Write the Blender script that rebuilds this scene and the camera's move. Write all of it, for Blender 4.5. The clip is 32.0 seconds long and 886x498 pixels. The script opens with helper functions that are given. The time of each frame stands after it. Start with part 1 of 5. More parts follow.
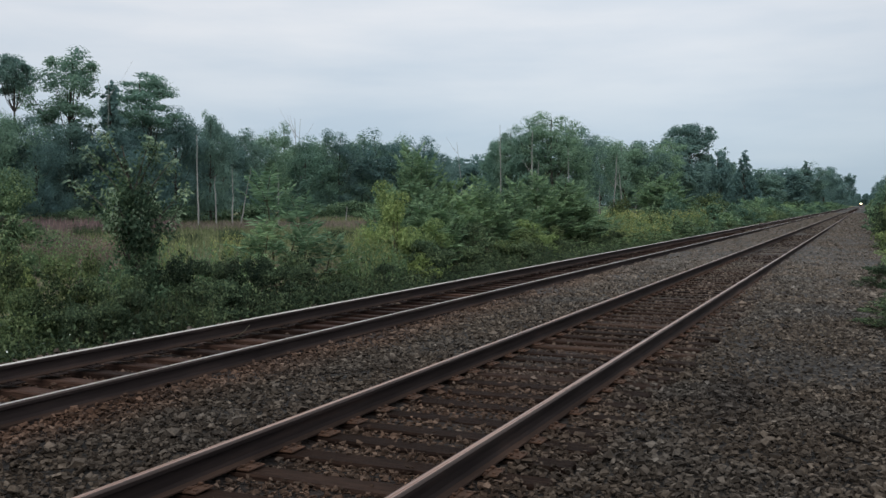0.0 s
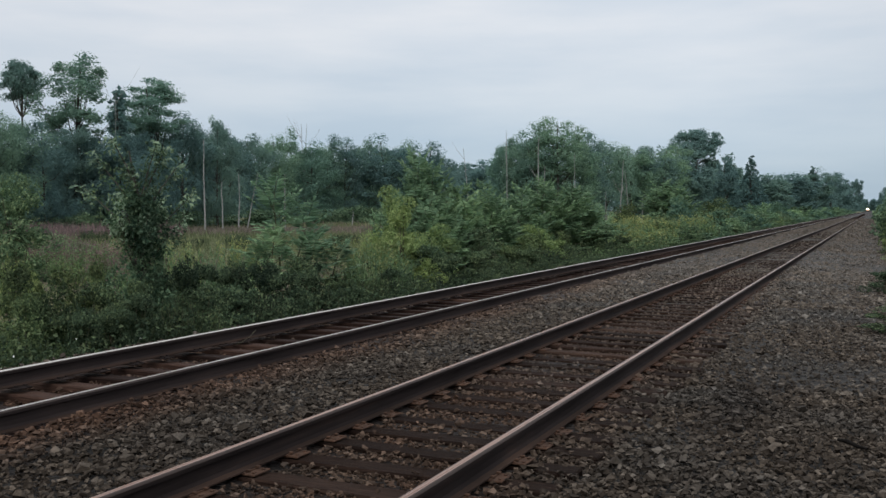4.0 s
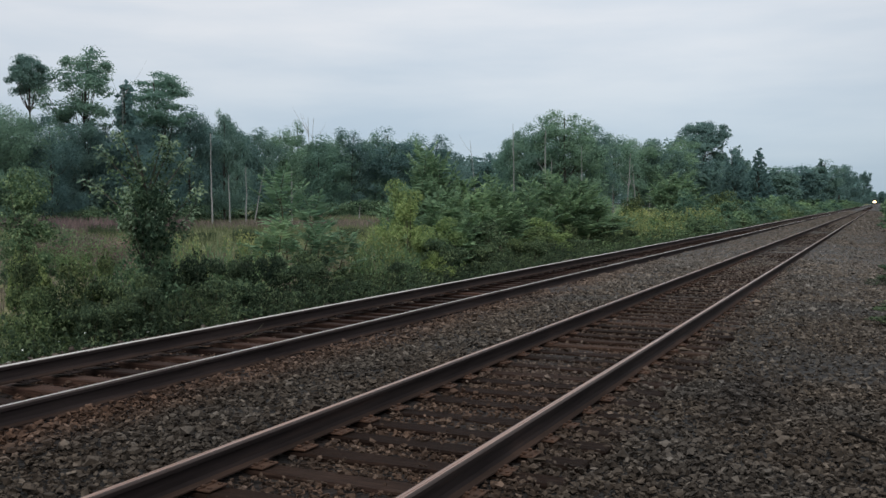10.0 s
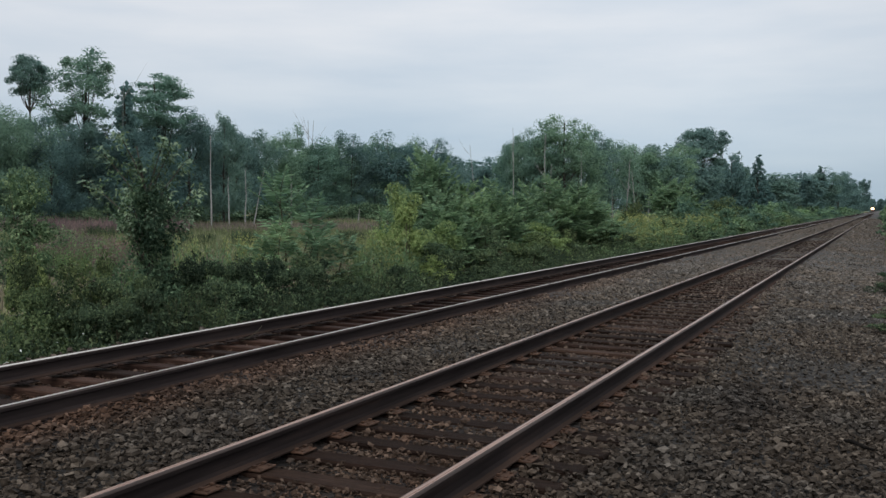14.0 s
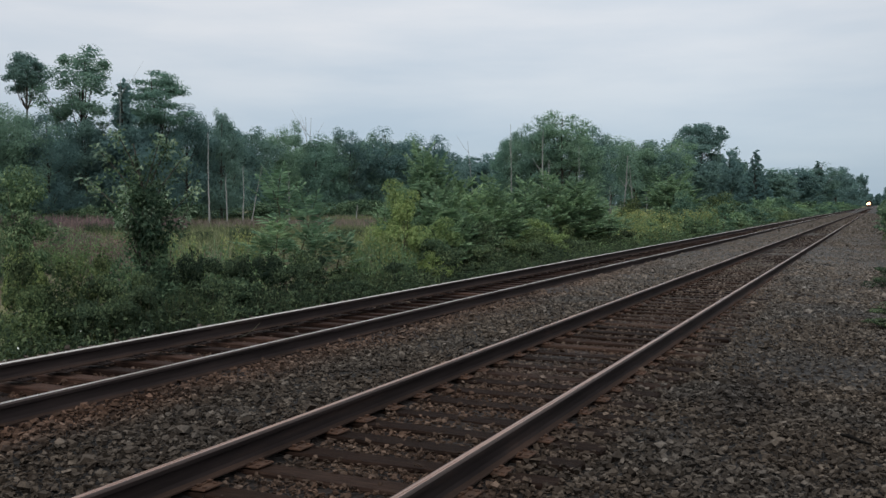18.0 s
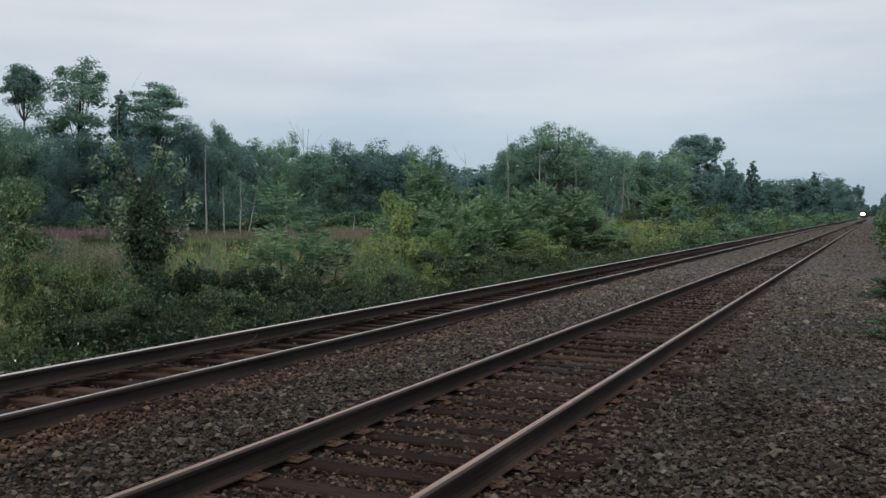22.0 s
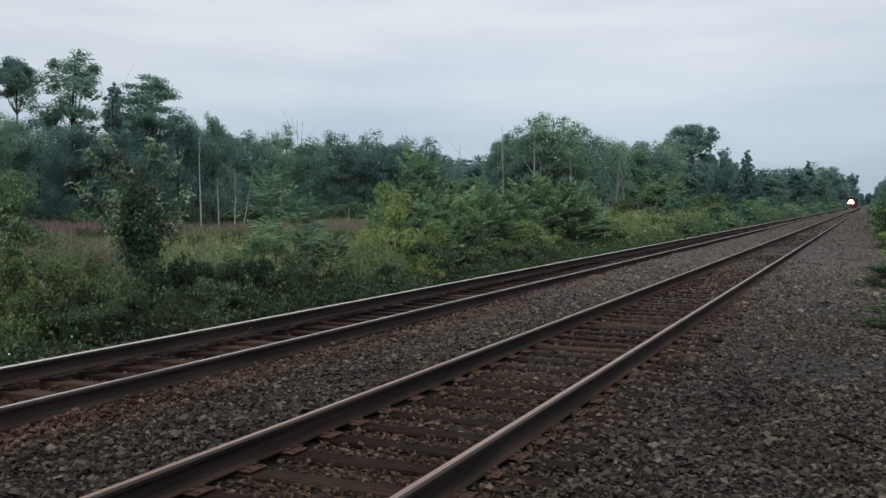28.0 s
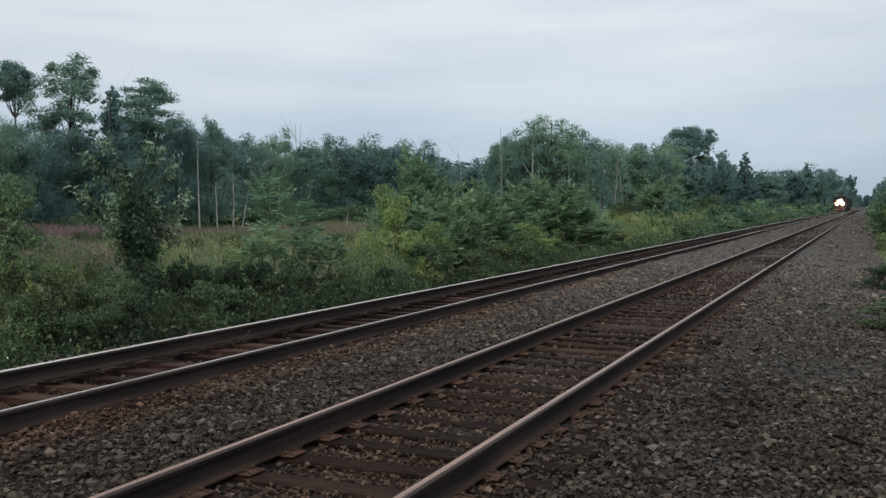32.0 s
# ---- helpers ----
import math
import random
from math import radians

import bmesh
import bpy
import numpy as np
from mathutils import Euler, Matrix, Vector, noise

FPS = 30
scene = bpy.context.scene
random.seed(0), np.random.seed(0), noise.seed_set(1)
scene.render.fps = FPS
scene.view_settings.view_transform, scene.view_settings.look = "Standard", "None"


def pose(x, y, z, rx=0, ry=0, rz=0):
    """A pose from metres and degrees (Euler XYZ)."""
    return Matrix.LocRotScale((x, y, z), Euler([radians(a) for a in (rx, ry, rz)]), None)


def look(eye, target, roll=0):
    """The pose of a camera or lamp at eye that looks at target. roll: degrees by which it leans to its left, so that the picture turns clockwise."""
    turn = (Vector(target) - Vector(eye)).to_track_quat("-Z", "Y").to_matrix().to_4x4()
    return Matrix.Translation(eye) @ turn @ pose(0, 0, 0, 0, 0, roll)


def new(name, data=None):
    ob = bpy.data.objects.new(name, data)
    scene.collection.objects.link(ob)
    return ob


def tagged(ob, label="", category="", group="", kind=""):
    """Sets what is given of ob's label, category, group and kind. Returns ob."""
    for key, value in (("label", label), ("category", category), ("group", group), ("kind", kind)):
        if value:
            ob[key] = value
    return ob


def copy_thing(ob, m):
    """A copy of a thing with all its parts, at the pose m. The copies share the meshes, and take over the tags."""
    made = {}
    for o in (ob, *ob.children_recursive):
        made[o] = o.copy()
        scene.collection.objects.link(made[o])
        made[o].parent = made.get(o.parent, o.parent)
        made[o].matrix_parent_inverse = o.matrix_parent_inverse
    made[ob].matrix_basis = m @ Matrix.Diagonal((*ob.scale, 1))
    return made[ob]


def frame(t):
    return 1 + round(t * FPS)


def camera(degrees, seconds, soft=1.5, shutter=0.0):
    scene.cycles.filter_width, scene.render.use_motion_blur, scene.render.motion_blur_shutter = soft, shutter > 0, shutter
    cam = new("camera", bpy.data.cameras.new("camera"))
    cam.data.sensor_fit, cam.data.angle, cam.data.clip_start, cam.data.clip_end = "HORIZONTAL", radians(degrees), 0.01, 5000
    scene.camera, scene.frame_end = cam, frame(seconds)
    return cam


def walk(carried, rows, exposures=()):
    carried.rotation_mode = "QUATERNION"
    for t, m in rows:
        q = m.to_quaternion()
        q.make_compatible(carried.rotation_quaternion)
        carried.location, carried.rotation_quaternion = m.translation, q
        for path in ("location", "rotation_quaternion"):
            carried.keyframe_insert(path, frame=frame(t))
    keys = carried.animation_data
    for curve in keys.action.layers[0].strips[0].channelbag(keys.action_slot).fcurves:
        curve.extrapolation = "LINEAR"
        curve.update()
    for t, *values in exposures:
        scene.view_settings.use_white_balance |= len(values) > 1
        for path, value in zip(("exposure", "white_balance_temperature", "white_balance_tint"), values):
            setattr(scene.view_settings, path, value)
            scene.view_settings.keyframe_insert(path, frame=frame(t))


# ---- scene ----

# ---------------------------------------------------------------- camera
cam = camera(49.52, 32.0, soft=1.5)


def aim(dx, dy, dz, yaw, pitch, roll):
    """Camera held at the lineside: yaw to the left of the track, pitch up, roll."""
    return (Matrix.Translation((dx, dy, 1.73 + dz)) @ pose(0, 0, 0, 0, 0, yaw)
            @ pose(0, 0, 0, 90 + pitch) @ pose(0, 0, 0, 0, 0, roll))


walk(cam, [
    (0, aim(0.000, -0.000, 0.000, 23.755, -2.661, 0.000)),
    (0.5, aim(0.005, 0.001, 0.001, 23.787, -2.617, -0.023)),
    (1, aim(0.006, -0.007, 0.005, 23.867, -2.396, -0.047)),
    (1.5, aim(0.003, 0.000, 0.002, 23.918, -2.376, -0.065)),
    (2, aim(0.003, -0.003, 0.003, 23.936, -2.242, -0.188)),
    (2.5, aim(-0.001, 0.003, 0.000, 24.004, -2.191, -0.148)),
    (3, aim(-0.001, 0.007, -0.001, 23.976, -2.331, -0.099)),
    (3.5, aim(-0.000, 0.005, -0.002, 24.046, -2.362, -0.019)),
    (5.5, aim(-0.005, 0.015, -0.001, 24.260, -2.210, 0.024)),
    (6, aim(0.001, -0.003, 0.003, 24.235, -2.218, 0.021)),
    (6.5, aim(-0.003, -0.006, 0.002, 24.258, -2.250, 0.080)),
    (7, aim(-0.009, 0.003, 0.002, 24.254, -2.224, 0.111)),
    (7.5, aim(-0.004, 0.002, -0.003, 24.332, -2.286, 0.083)),
    (8, aim(-0.004, 0.018, -0.003, 24.328, -2.401, 0.029)),
    (8.5, aim(0.003, 0.017, -0.003, 24.473, -2.483, -0.076)),
    (9, aim(0.004, 0.016, -0.001, 24.639, -2.630, -0.200)),
    (9.5, aim(-0.005, 0.015, -0.002, 24.591, -2.751, -0.109)),
    (10, aim(-0.002, 0.007, -0.001, 24.538, -2.746, -0.077)),
    (10.5, aim(-0.005, 0.015, 0.000, 24.553, -2.682, -0.043)),
    (11, aim(-0.009, 0.012, 0.001, 24.610, -2.746, -0.080)),
    (11.5, aim(0.000, 0.008, 0.000, 24.524, -2.771, 0.001)),
    (12, aim(-0.007, 0.008, 0.000, 24.445, -2.765, 0.156)),
    (12.5, aim(-0.003, 0.005, 0.001, 24.435, -2.550, 0.261)),
    (13, aim(-0.004, 0.005, -0.002, 24.436, -2.537, 0.311)),
    (13.5, aim(-0.006, 0.004, -0.001, 24.433, -2.519, 0.385)),
    (14, aim(-0.008, 0.003, 0.001, 24.474, -2.520, 0.406)),
    (14.5, aim(-0.003, 0.004, 0.002, 24.461, -2.463, 0.410)),
    (16.5, aim(-0.004, 0.007, 0.000, 24.513, -2.655, 0.495)),
    (17, aim(-0.002, 0.008, 0.000, 24.517, -2.673, 0.409)),
    (17.5, aim(-0.000, 0.001, -0.003, 24.381, -2.695, 0.311)),
    (18, aim(0.003, 0.005, -0.001, 24.362, -2.734, 0.208)),
    (18.5, aim(0.001, 0.003, 0.001, 24.364, -2.715, 0.133)),
    (19, aim(-0.004, 0.009, -0.001, 24.309, -2.503, 0.080)),
    (19.5, aim(0.002, -0.001, 0.005, 24.189, -2.212, -0.016)),
    (20, aim(0.002, -0.004, 0.004, 24.226, -2.148, 0.040)),
    (20.5, aim(0.002, 0.010, 0.001, 24.250, -1.905, 0.051)),
    (21, aim(0.006, 0.001, 0.001, 24.248, -1.905, 0.072)),
    (21.5, aim(0.006, -0.006, 0.006, 24.218, -1.945, 0.063)),
    (22, aim(0.001, -0.006, 0.003, 24.197, -2.065, 0.143)),
    (22.5, aim(-0.003, 0.013, 0.004, 24.199, -1.962, 0.141)),
    (23, aim(0.006, -0.007, 0.002, 24.232, -1.956, 0.164)),
    (23.5, aim(0.005, 0.008, 0.000, 24.175, -2.019, 0.156)),
    (24, aim(0.007, -0.002, 0.001, 24.188, -2.077, 0.071)),
    (24.5, aim(0.002, 0.007, -0.001, 24.137, -1.999, 0.097)),
    (25, aim(0.003, 0.006, 0.001, 24.192, -2.013, 0.096)),
    (25.5, aim(0.004, 0.004, 0.001, 23.983, -2.083, 0.079)),
    (27.5, aim(-0.004, 0.020, -0.001, 23.956, -2.470, -0.074)),
    (28, aim(0.001, 0.016, -0.003, 23.908, -2.598, -0.175)),
    (28.5, aim(0.007, 0.014, -0.001, 23.866, -2.789, -0.207)),
    (29, aim(0.000, 0.024, -0.006, 23.817, -2.856, -0.213)),
    (29.5, aim(-0.007, 0.019, -0.002, 23.890, -2.877, -0.282)),
    (30, aim(-0.009, 0.016, -0.001, 23.916, -2.821, -0.265)),
    (30.5, aim(-0.010, 0.023, -0.000, 24.013, -2.827, -0.252)),
    (31, aim(-0.004, 0.015, -0.000, 23.960, -2.712, -0.221)),
    (31.5, aim(0.002, 0.006, -0.000, 23.915, -2.618, -0.254)),
    (32, aim(0.001, 0.016, -0.003, 23.824, -2.439, -0.306)),
], exposures=((0.0, 0.09, 6500, 10), (2.0, 0.04, 6500, 10), (6.0, 0.08, 6500, 10), (10.0, 0.07, 6500, 10), (14.0, 0.06, 6500, 10), (20.0, 0.01, 6500, 10),
              (25.0, 0.02, 6500, 10), (28.0, 0.07, 6500, 10), (30.0, 0.12, 6500, 10), (32.0, 0.09, 6500, 10)))

# ---------------------------------------------------------------- world and light
world = bpy.data.worlds.new("overcast_dusk")
scene.world = world
world.use_nodes = True
wn, wl = world.node_tree.nodes, world.node_tree.links
wn.clear()


def wnode(kind, **at):
    n = wn.new(kind)
    for k, v in at.items():
        n.inputs[k.replace("_", " ")].default_value = v
    return n


w_out = wn.new("ShaderNodeOutputWorld")
w_bg = wn.new("ShaderNodeBackground")
w_sky = wn.new("ShaderNodeTexSky")
w_sky.sky_type, w_sky.sun_disc = "NISHITA", False
w_sky.sun_elevation, w_sky.sun_rotation = radians(50), radians(180)
w_co = wn.new("ShaderNodeTexCoord")
w_sep = wn.new("ShaderNodeSeparateXYZ")
wl.new(w_co.outputs["Generated"], w_sep.inputs[0])
# cloud deck: long soft streaks near the horizon
w_map = wn.new("ShaderNodeMapping")
w_map.inputs["Scale"].default_value = (1.6, 1.6, 9.0)
wl.new(w_co.outputs["Generated"], w_map.inputs[0])
w_noise = wnode("ShaderNodeTexNoise", Scale=2.2, Detail=5.0, Roughness=0.52)
wl.new(w_map.outputs[0], w_noise.inputs["Vector"])
w_deck = wn.new("ShaderNodeValToRGB")
w_deck.color_ramp.elements[0].position = 0.0
w_deck.color_ramp.elements[0].color = (0.41, 0.52, 0.612, 1)
w_deck.color_ramp.elements[1].position = 0.45
w_deck.color_ramp.elements[1].color = (1.15, 1.21, 1.27, 1)
for pos, col in ((0.07, (0.52, 0.615, 0.702)), (0.17, (0.70, 0.745, 0.795)), (0.26, (0.75, 0.78, 0.82))):
    e = w_deck.color_ramp.elements.new(pos)
    e.color = (*col, 1)
wl.new(w_sep.outputs["Z"], w_deck.inputs[0])
w_cl = wn.new("ShaderNodeValToRGB")
w_cl.color_ramp.elements[0].position, w_cl.color_ramp.elements[0].color = 0.33, (0.86, 0.90, 0.94, 1)
w_cl.color_ramp.elements[1].position, w_cl.color_ramp.elements[1].color = 0.66, (1.05, 1.03, 1.02, 1)
wl.new(w_noise.outputs[0], w_cl.inputs[0])
w_mul = wn.new("ShaderNodeMix")
w_mul.data_type, w_mul.blend_type = "RGBA", "MULTIPLY"
w_mul.inputs["Factor"].default_value = 1.0
wl.new(w_deck.outputs[0], w_mul.inputs["A"])
w_side = wn.new("ShaderNodeValToRGB")
w_side.color_ramp.elements[0].position, w_side.color_ramp.elements[0].color = 0.12, (0.97, 0.97, 0.975, 1)
w_side.color_ramp.elements[1].position, w_side.color_ramp.elements[1].color = 0.53, (0.92, 0.93, 0.94, 1)
for pos, v in ((0.31, 1.02), (0.42, 1.03)):
    w_side.color_ramp.elements.new(pos).color = (v, v, v, 1)
w_half = wn.new("ShaderNodeMath")
w_half.operation = "MULTIPLY_ADD"
w_half.inputs[1].default_value, w_half.inputs[2].default_value = 0.5, 0.5
wl.new(w_sep.outputs["X"], w_half.inputs[0])
wl.new(w_half.outputs[0], w_side.inputs[0])
w_tint = wn.new("ShaderNodeMix")
w_tint.data_type, w_tint.blend_type = "RGBA", "MULTIPLY"
w_tint.inputs["Factor"].default_value = 1.0
wl.new(w_cl.outputs[0], w_tint.inputs["A"])
wl.new(w_side.outputs[0], w_tint.inputs["B"])
wl.new(w_tint.outputs["Result"], w_mul.inputs["B"])
w_dim = wn.new("ShaderNodeMix")
w_dim.data_type, w_dim.blend_type = "RGBA", "MULTIPLY"
w_dim.inputs["Factor"].default_value = 1.0
w_dim.inputs["B"].default_value = (0.10, 0.10, 0.10, 1)
wl.new(w_sky.outputs[0], w_dim.inputs["A"])
w_mix = wn.new("ShaderNodeMix")
w_mix.data_type = "RGBA"
w_mix.inputs["Factor"].default_value = 0.94
wl.new(w_dim.outputs["Result"], w_mix.inputs["A"])
wl.new(w_mul.outputs["Result"], w_mix.inputs["B"])
wl.new(w_mix.outputs["Result"], w_bg.inputs["Color"])
w_bg.inputs["Strength"].default_value = 1.0
wl.new(w_bg.outputs[0], w_out.inputs[0])

sun = new("sun", bpy.data.lights.new("sun", "SUN"))
sun.data.energy, sun.data.angle, sun.data.color = 1.5, radians(60), (1.0, 0.97, 0.93)
sun.matrix_world = look((6, -30, 36), (0, 0, 0))


# ---------------------------------------------------------------- materials
class Nodes:
    """Short-hand for building one node material."""

    def __init__(self, name):
        self.mat = bpy.data.materials.new(name)
        self.mat.use_nodes = True
        self.n, self.l = self.mat.node_tree.nodes, self.mat.node_tree.links
        self.bsdf = self.n["Principled BSDF"]
        self.co = self.n.new("ShaderNodeTexCoord")
        self.geo = self.n.new("ShaderNodeNewGeometry")

    def set(self, **at):
        for k, v in at.items():
            self.bsdf.inputs[k.replace("_", " ")].default_value = v
        return self

    def noise(self, scale, detail=4.0, rough=0.6, stretch=None, world_space=True):
        t = self.n.new("ShaderNodeTexNoise")
        t.inputs["Scale"].default_value, t.inputs["Detail"].default_value, t.inputs["Roughness"].default_value = scale, detail, rough
        src = self.geo.outputs["Position"] if world_space else self.co.outputs["Object"]
        if stretch:
            mp = self.n.new("ShaderNodeMapping")
            mp.inputs["Scale"].default_value = stretch
            self.l.new(src, mp.inputs[0])
            src = mp.outputs[0]
        self.l.new(src, t.inputs["Vector"])
        return t.outputs[0]

    def ramp(self, fac, *stops):
        r = self.n.new("ShaderNodeValToRGB")
        el = r.color_ramp.elements
        while len(el) < len(stops):
            el.new(0.5)
        for e, (p, c) in zip(el, stops):
            e.position, e.color = p, (*c, 1) if len(c) == 3 else c
        self.l.new(fac, r.inputs[0])
        return r.outputs[0]

    def mix(self, fac, a, b, blend="MIX"):
        m = self.n.new("ShaderNodeMix")
        m.data_type, m.blend_type = "RGBA", blend
        for sock, v in ((m.inputs["Factor"], fac), (m.inputs["A"], a), (m.inputs["B"], b)):
            if isinstance(v, (int, float)):
                sock.default_value = v
            elif isinstance(v, tuple):
                sock.default_value = (*v, 1)
            else:
                self.l.new(v, sock)
        return m.outputs["Result"]

    def math(self, op, a, b=0.0):
        m = self.n.new("ShaderNodeMath")
        m.operation = op
        for sock, v in zip(m.inputs, (a, b)):
            if isinstance(v, (int, float)):
                sock.default_value = v
            else:
                self.l.new(v, sock)
        return m.outputs[0]

    def axis(self, which):
        s = self.n.new("ShaderNodeSeparateXYZ")
        self.l.new(self.geo.outputs["Position"], s.inputs[0])
        return s.outputs[which]

    def island(self):
        return self.geo.outputs["Random Per Island"]

    def own(self):
        return self.n.new("ShaderNodeObjectInfo").outputs["Random"]

    def color(self, c):
        self.l.new(c, self.bsdf.inputs["Base Color"])
        return self

    def rough(self, c):
        self.l.new(c, self.bsdf.inputs["Roughness"])
        return self

    def bump(self, h, strength=0.4, dist=0.01):
        b = self.n.new("ShaderNodeBump")
        b.inputs["Strength"].default_value, b.inputs["Distance"].default_value = strength, dist
        self.l.new(h, b.inputs["Height"])
        self.l.new(b.outputs[0], self.bsdf.inputs["Normal"])
        return self


def leaf_mat(name, dark, mid, light, through_light=0.25, patch=0.35, lo=0.64, hi=1.28, gloss=0.08, warm=0.0):
    """Foliage: each leaf its own tone, each plant its own hue, some light through the blade."""
    k = Nodes(name).set(Roughness=0.75)
    k.bsdf.inputs["Specular IOR Level"].default_value = gloss
    dark, mid, light = (tuple(c * s for c, s in zip(col, (1.19, 1.17, 1.23))) for col in (dark, mid, light))
    tone = k.ramp(k.island(), (0.0, dark), (0.55, mid), (1.0, light))
    drift = k.ramp(k.noise(patch, 3.0), (0.32, (lo, lo * 1.05, lo * 1.08)), (0.68, (hi * (1 + 0.35 * warm), hi * 0.97, hi * (0.90 - warm))))
    tone = k.mix(1.0, tone, drift, "MULTIPLY")
    each = k.ramp(k.own(), (0.0, (0.86, 0.92, 0.95)), (0.5, (1.0, 1.0, 1.0)), (1.0, (1.08, 1.06, 0.95)))
    tone = k.mix(1.0, tone, each, "MULTIPLY")
    k.color(tone)
    tr = k.n.new("ShaderNodeBsdfTranslucent")
    k.l.new(tone, tr.inputs[0])
    mx = k.n.new("ShaderNodeMixShader")
    mx.inputs[0].default_value = through_light
    k.l.new(k.bsdf.outputs[0], mx.inputs[1])
    k.l.new(tr.outputs[0], mx.inputs[2])
    k.l.new(mx.outputs[0], k.n["Material Output"].inputs["Surface"])
    return k.mat


NEAR_X, FAR_X, HALF = -3.021, -6.824, 0.753       # track centre lines, half the rail spacing


def rust_band(k, spread):
    """0..1: rust between the rails and a little beyond them, strongest between the two tracks beside the far one."""
    x = k.axis("X")
    patch = k.math("MULTIPLY", k.noise(0.8, 5.0, 0.62), 2.6)
    best = None
    for c, left, right, base in ((NEAR_X, spread * 0.5, spread * 0.7, -0.68), (FAR_X, spread * 0.4, spread * 1.05, 0.25)):
        d = k.math("SUBTRACT", x, c)
        out = k.math("MAXIMUM", k.math("DIVIDE", k.math("SUBTRACT", d, HALF), right), k.math("DIVIDE", k.math("SUBTRACT", k.math("MULTIPLY", d, -1.0), HALF), left))
        near = k.math("SUBTRACT", 1.0, k.math("MAXIMUM", out, 0.0))
        m = k.math("MULTIPLY", k.math("MAXIMUM", near, 0.0), k.math("ADD", patch, base))
        best = m if best is None else k.math("MAXIMUM", best, m)
    return k.math("MINIMUM", k.math("MAXIMUM", best, 0.0), 1.0)


def make_stone():
    k = Nodes("crushed_stone").set(Roughness=0.92, Specular_IOR_Level=0.1)
    base = k.ramp(k.math("FRACT", k.math("ADD", k.island(), k.own())), (0.0, (0.0165, 0.0143, 0.0124)), (0.4, (0.0325, 0.0290, 0.0254)), (0.88, (0.062, 0.0562, 0.0500)), (1.0, (0.100, 0.092, 0.083)))
    far_haze = k.math("MINIMUM", k.math("MAXIMUM", k.math("DIVIDE", k.math("SUBTRACT", k.axis("Y"), 5.0), 24.0), 0.0), 1.0)
    base = k.mix(k.math("MULTIPLY", far_haze, 0.55), base, (0.037, 0.0325, 0.0288))
    grain = k.ramp(k.noise(60, 3.0, 0.6), (0.3, (0.64, 0.64, 0.64)), (0.7, (1.34, 1.32, 1.29)))
    base = k.mix(1.0, base, grain, "MULTIPLY")
    worn = k.math("SUBTRACT", 0.95, k.math("MULTIPLY", far_haze, 0.93))
    rust = k.mix(1.0, base, (1.24, 0.90, 0.78), "MULTIPLY")
    base = k.mix(k.math("MULTIPLY", rust_band(k, 0.95), worn), base, rust)
    warm = k.mix(1.0, base, (1.12, 0.98, 0.86), "MULTIPLY")
    base = k.mix(k.ramp(k.noise(0.5, 3.0), (0.28, (0, 0, 0)), (0.55, (1, 1, 1))), base, warm)
    soot = k.mix(1.0, base, (0.55, 0.55, 0.56), "MULTIPLY")
    base = k.mix(k.ramp(k.noise(0.95, 4.0, 0.6), (0.56, (0, 0, 0)), (0.70, (1, 1, 1))), base, soot)
    # an oil-darkened patch beside the near rail
    ex = k.math("DIVIDE", k.math("ADD", k.axis("X"), 1.05), 0.42)
    ey = k.math("DIVIDE", k.math("SUBTRACT", k.axis("Y"), 8.9), 1.8)
    reach = k.math("SQRT", k.math("ADD", k.math("MULTIPLY", ex, ex), k.math("MULTIPLY", ey, ey)), 0.0)
    spot = k.math("ADD", k.math("SUBTRACT", 1.0, reach), k.math("MULTIPLY", k.math("SUBTRACT", k.noise(2.2, 4.0), 0.5), 2.2))
    spot = k.math("MINIMUM", k.math("MAXIMUM", k.math("MULTIPLY", spot, 1.6), 0.0), 1.0)
    base = k.mix(spot, base, k.mix(1.0, base, (0.62, 0.64, 0.68), "MULTIPLY"))
    # distance haze and lit stone tops painted in: paler, bluer stone up the line
    base = k.mix(far_haze, base, k.mix(1.0, base, (2.58, 2.78, 2.95), "MULTIPLY"))
    k.color(base).bump(k.noise(90, 3.0), 0.5, 0.004)
    return k.mat


def make_bed():
    k = Nodes("ballast_bed").set(Roughness=0.95, Specular_IOR_Level=0.2)
    v = k.n.new("ShaderNodeTexVoronoi")
    v.inputs["Scale"].default_value = 17.0
    k.l.new(k.geo.outputs["Position"], v.inputs["Vector"])
    # near-black tones put the shade of the gaps between stones into the bed
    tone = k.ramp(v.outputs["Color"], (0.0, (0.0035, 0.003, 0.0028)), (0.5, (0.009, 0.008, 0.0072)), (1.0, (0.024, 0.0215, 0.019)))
    fine = k.ramp(k.noise(0.6, 6.0, 0.7), (0.3, (0.8, 0.8, 0.82)), (0.7, (1.2, 1.16, 1.1)))
    tone = k.mix(1.0, tone, fine, "MULTIPLY")
    far_haze = k.math("MINIMUM", k.math("MAXIMUM", k.math("DIVIDE", k.math("SUBTRACT", k.axis("Y"), 5.0), 24.0), 0.0), 1.0)
    worn = k.math("SUBTRACT", 0.95, k.math("MULTIPLY", far_haze, 0.93))
    rust = k.mix(1.0, tone, (1.24, 0.90, 0.80), "MULTIPLY")
    tone = k.mix(k.math("MULTIPLY", rust_band(k, 0.95), worn), tone, rust)
    # haze and lit stone tops put into the colour: bed pales up the line
    tone = k.mix(far_haze, tone, k.mix(1.0, tone, (4.5, 4.85, 5.25), "MULTIPLY"))
    k.color(tone).bump(v.outputs["Distance"], 1.0, 0.03)
    return k.mat


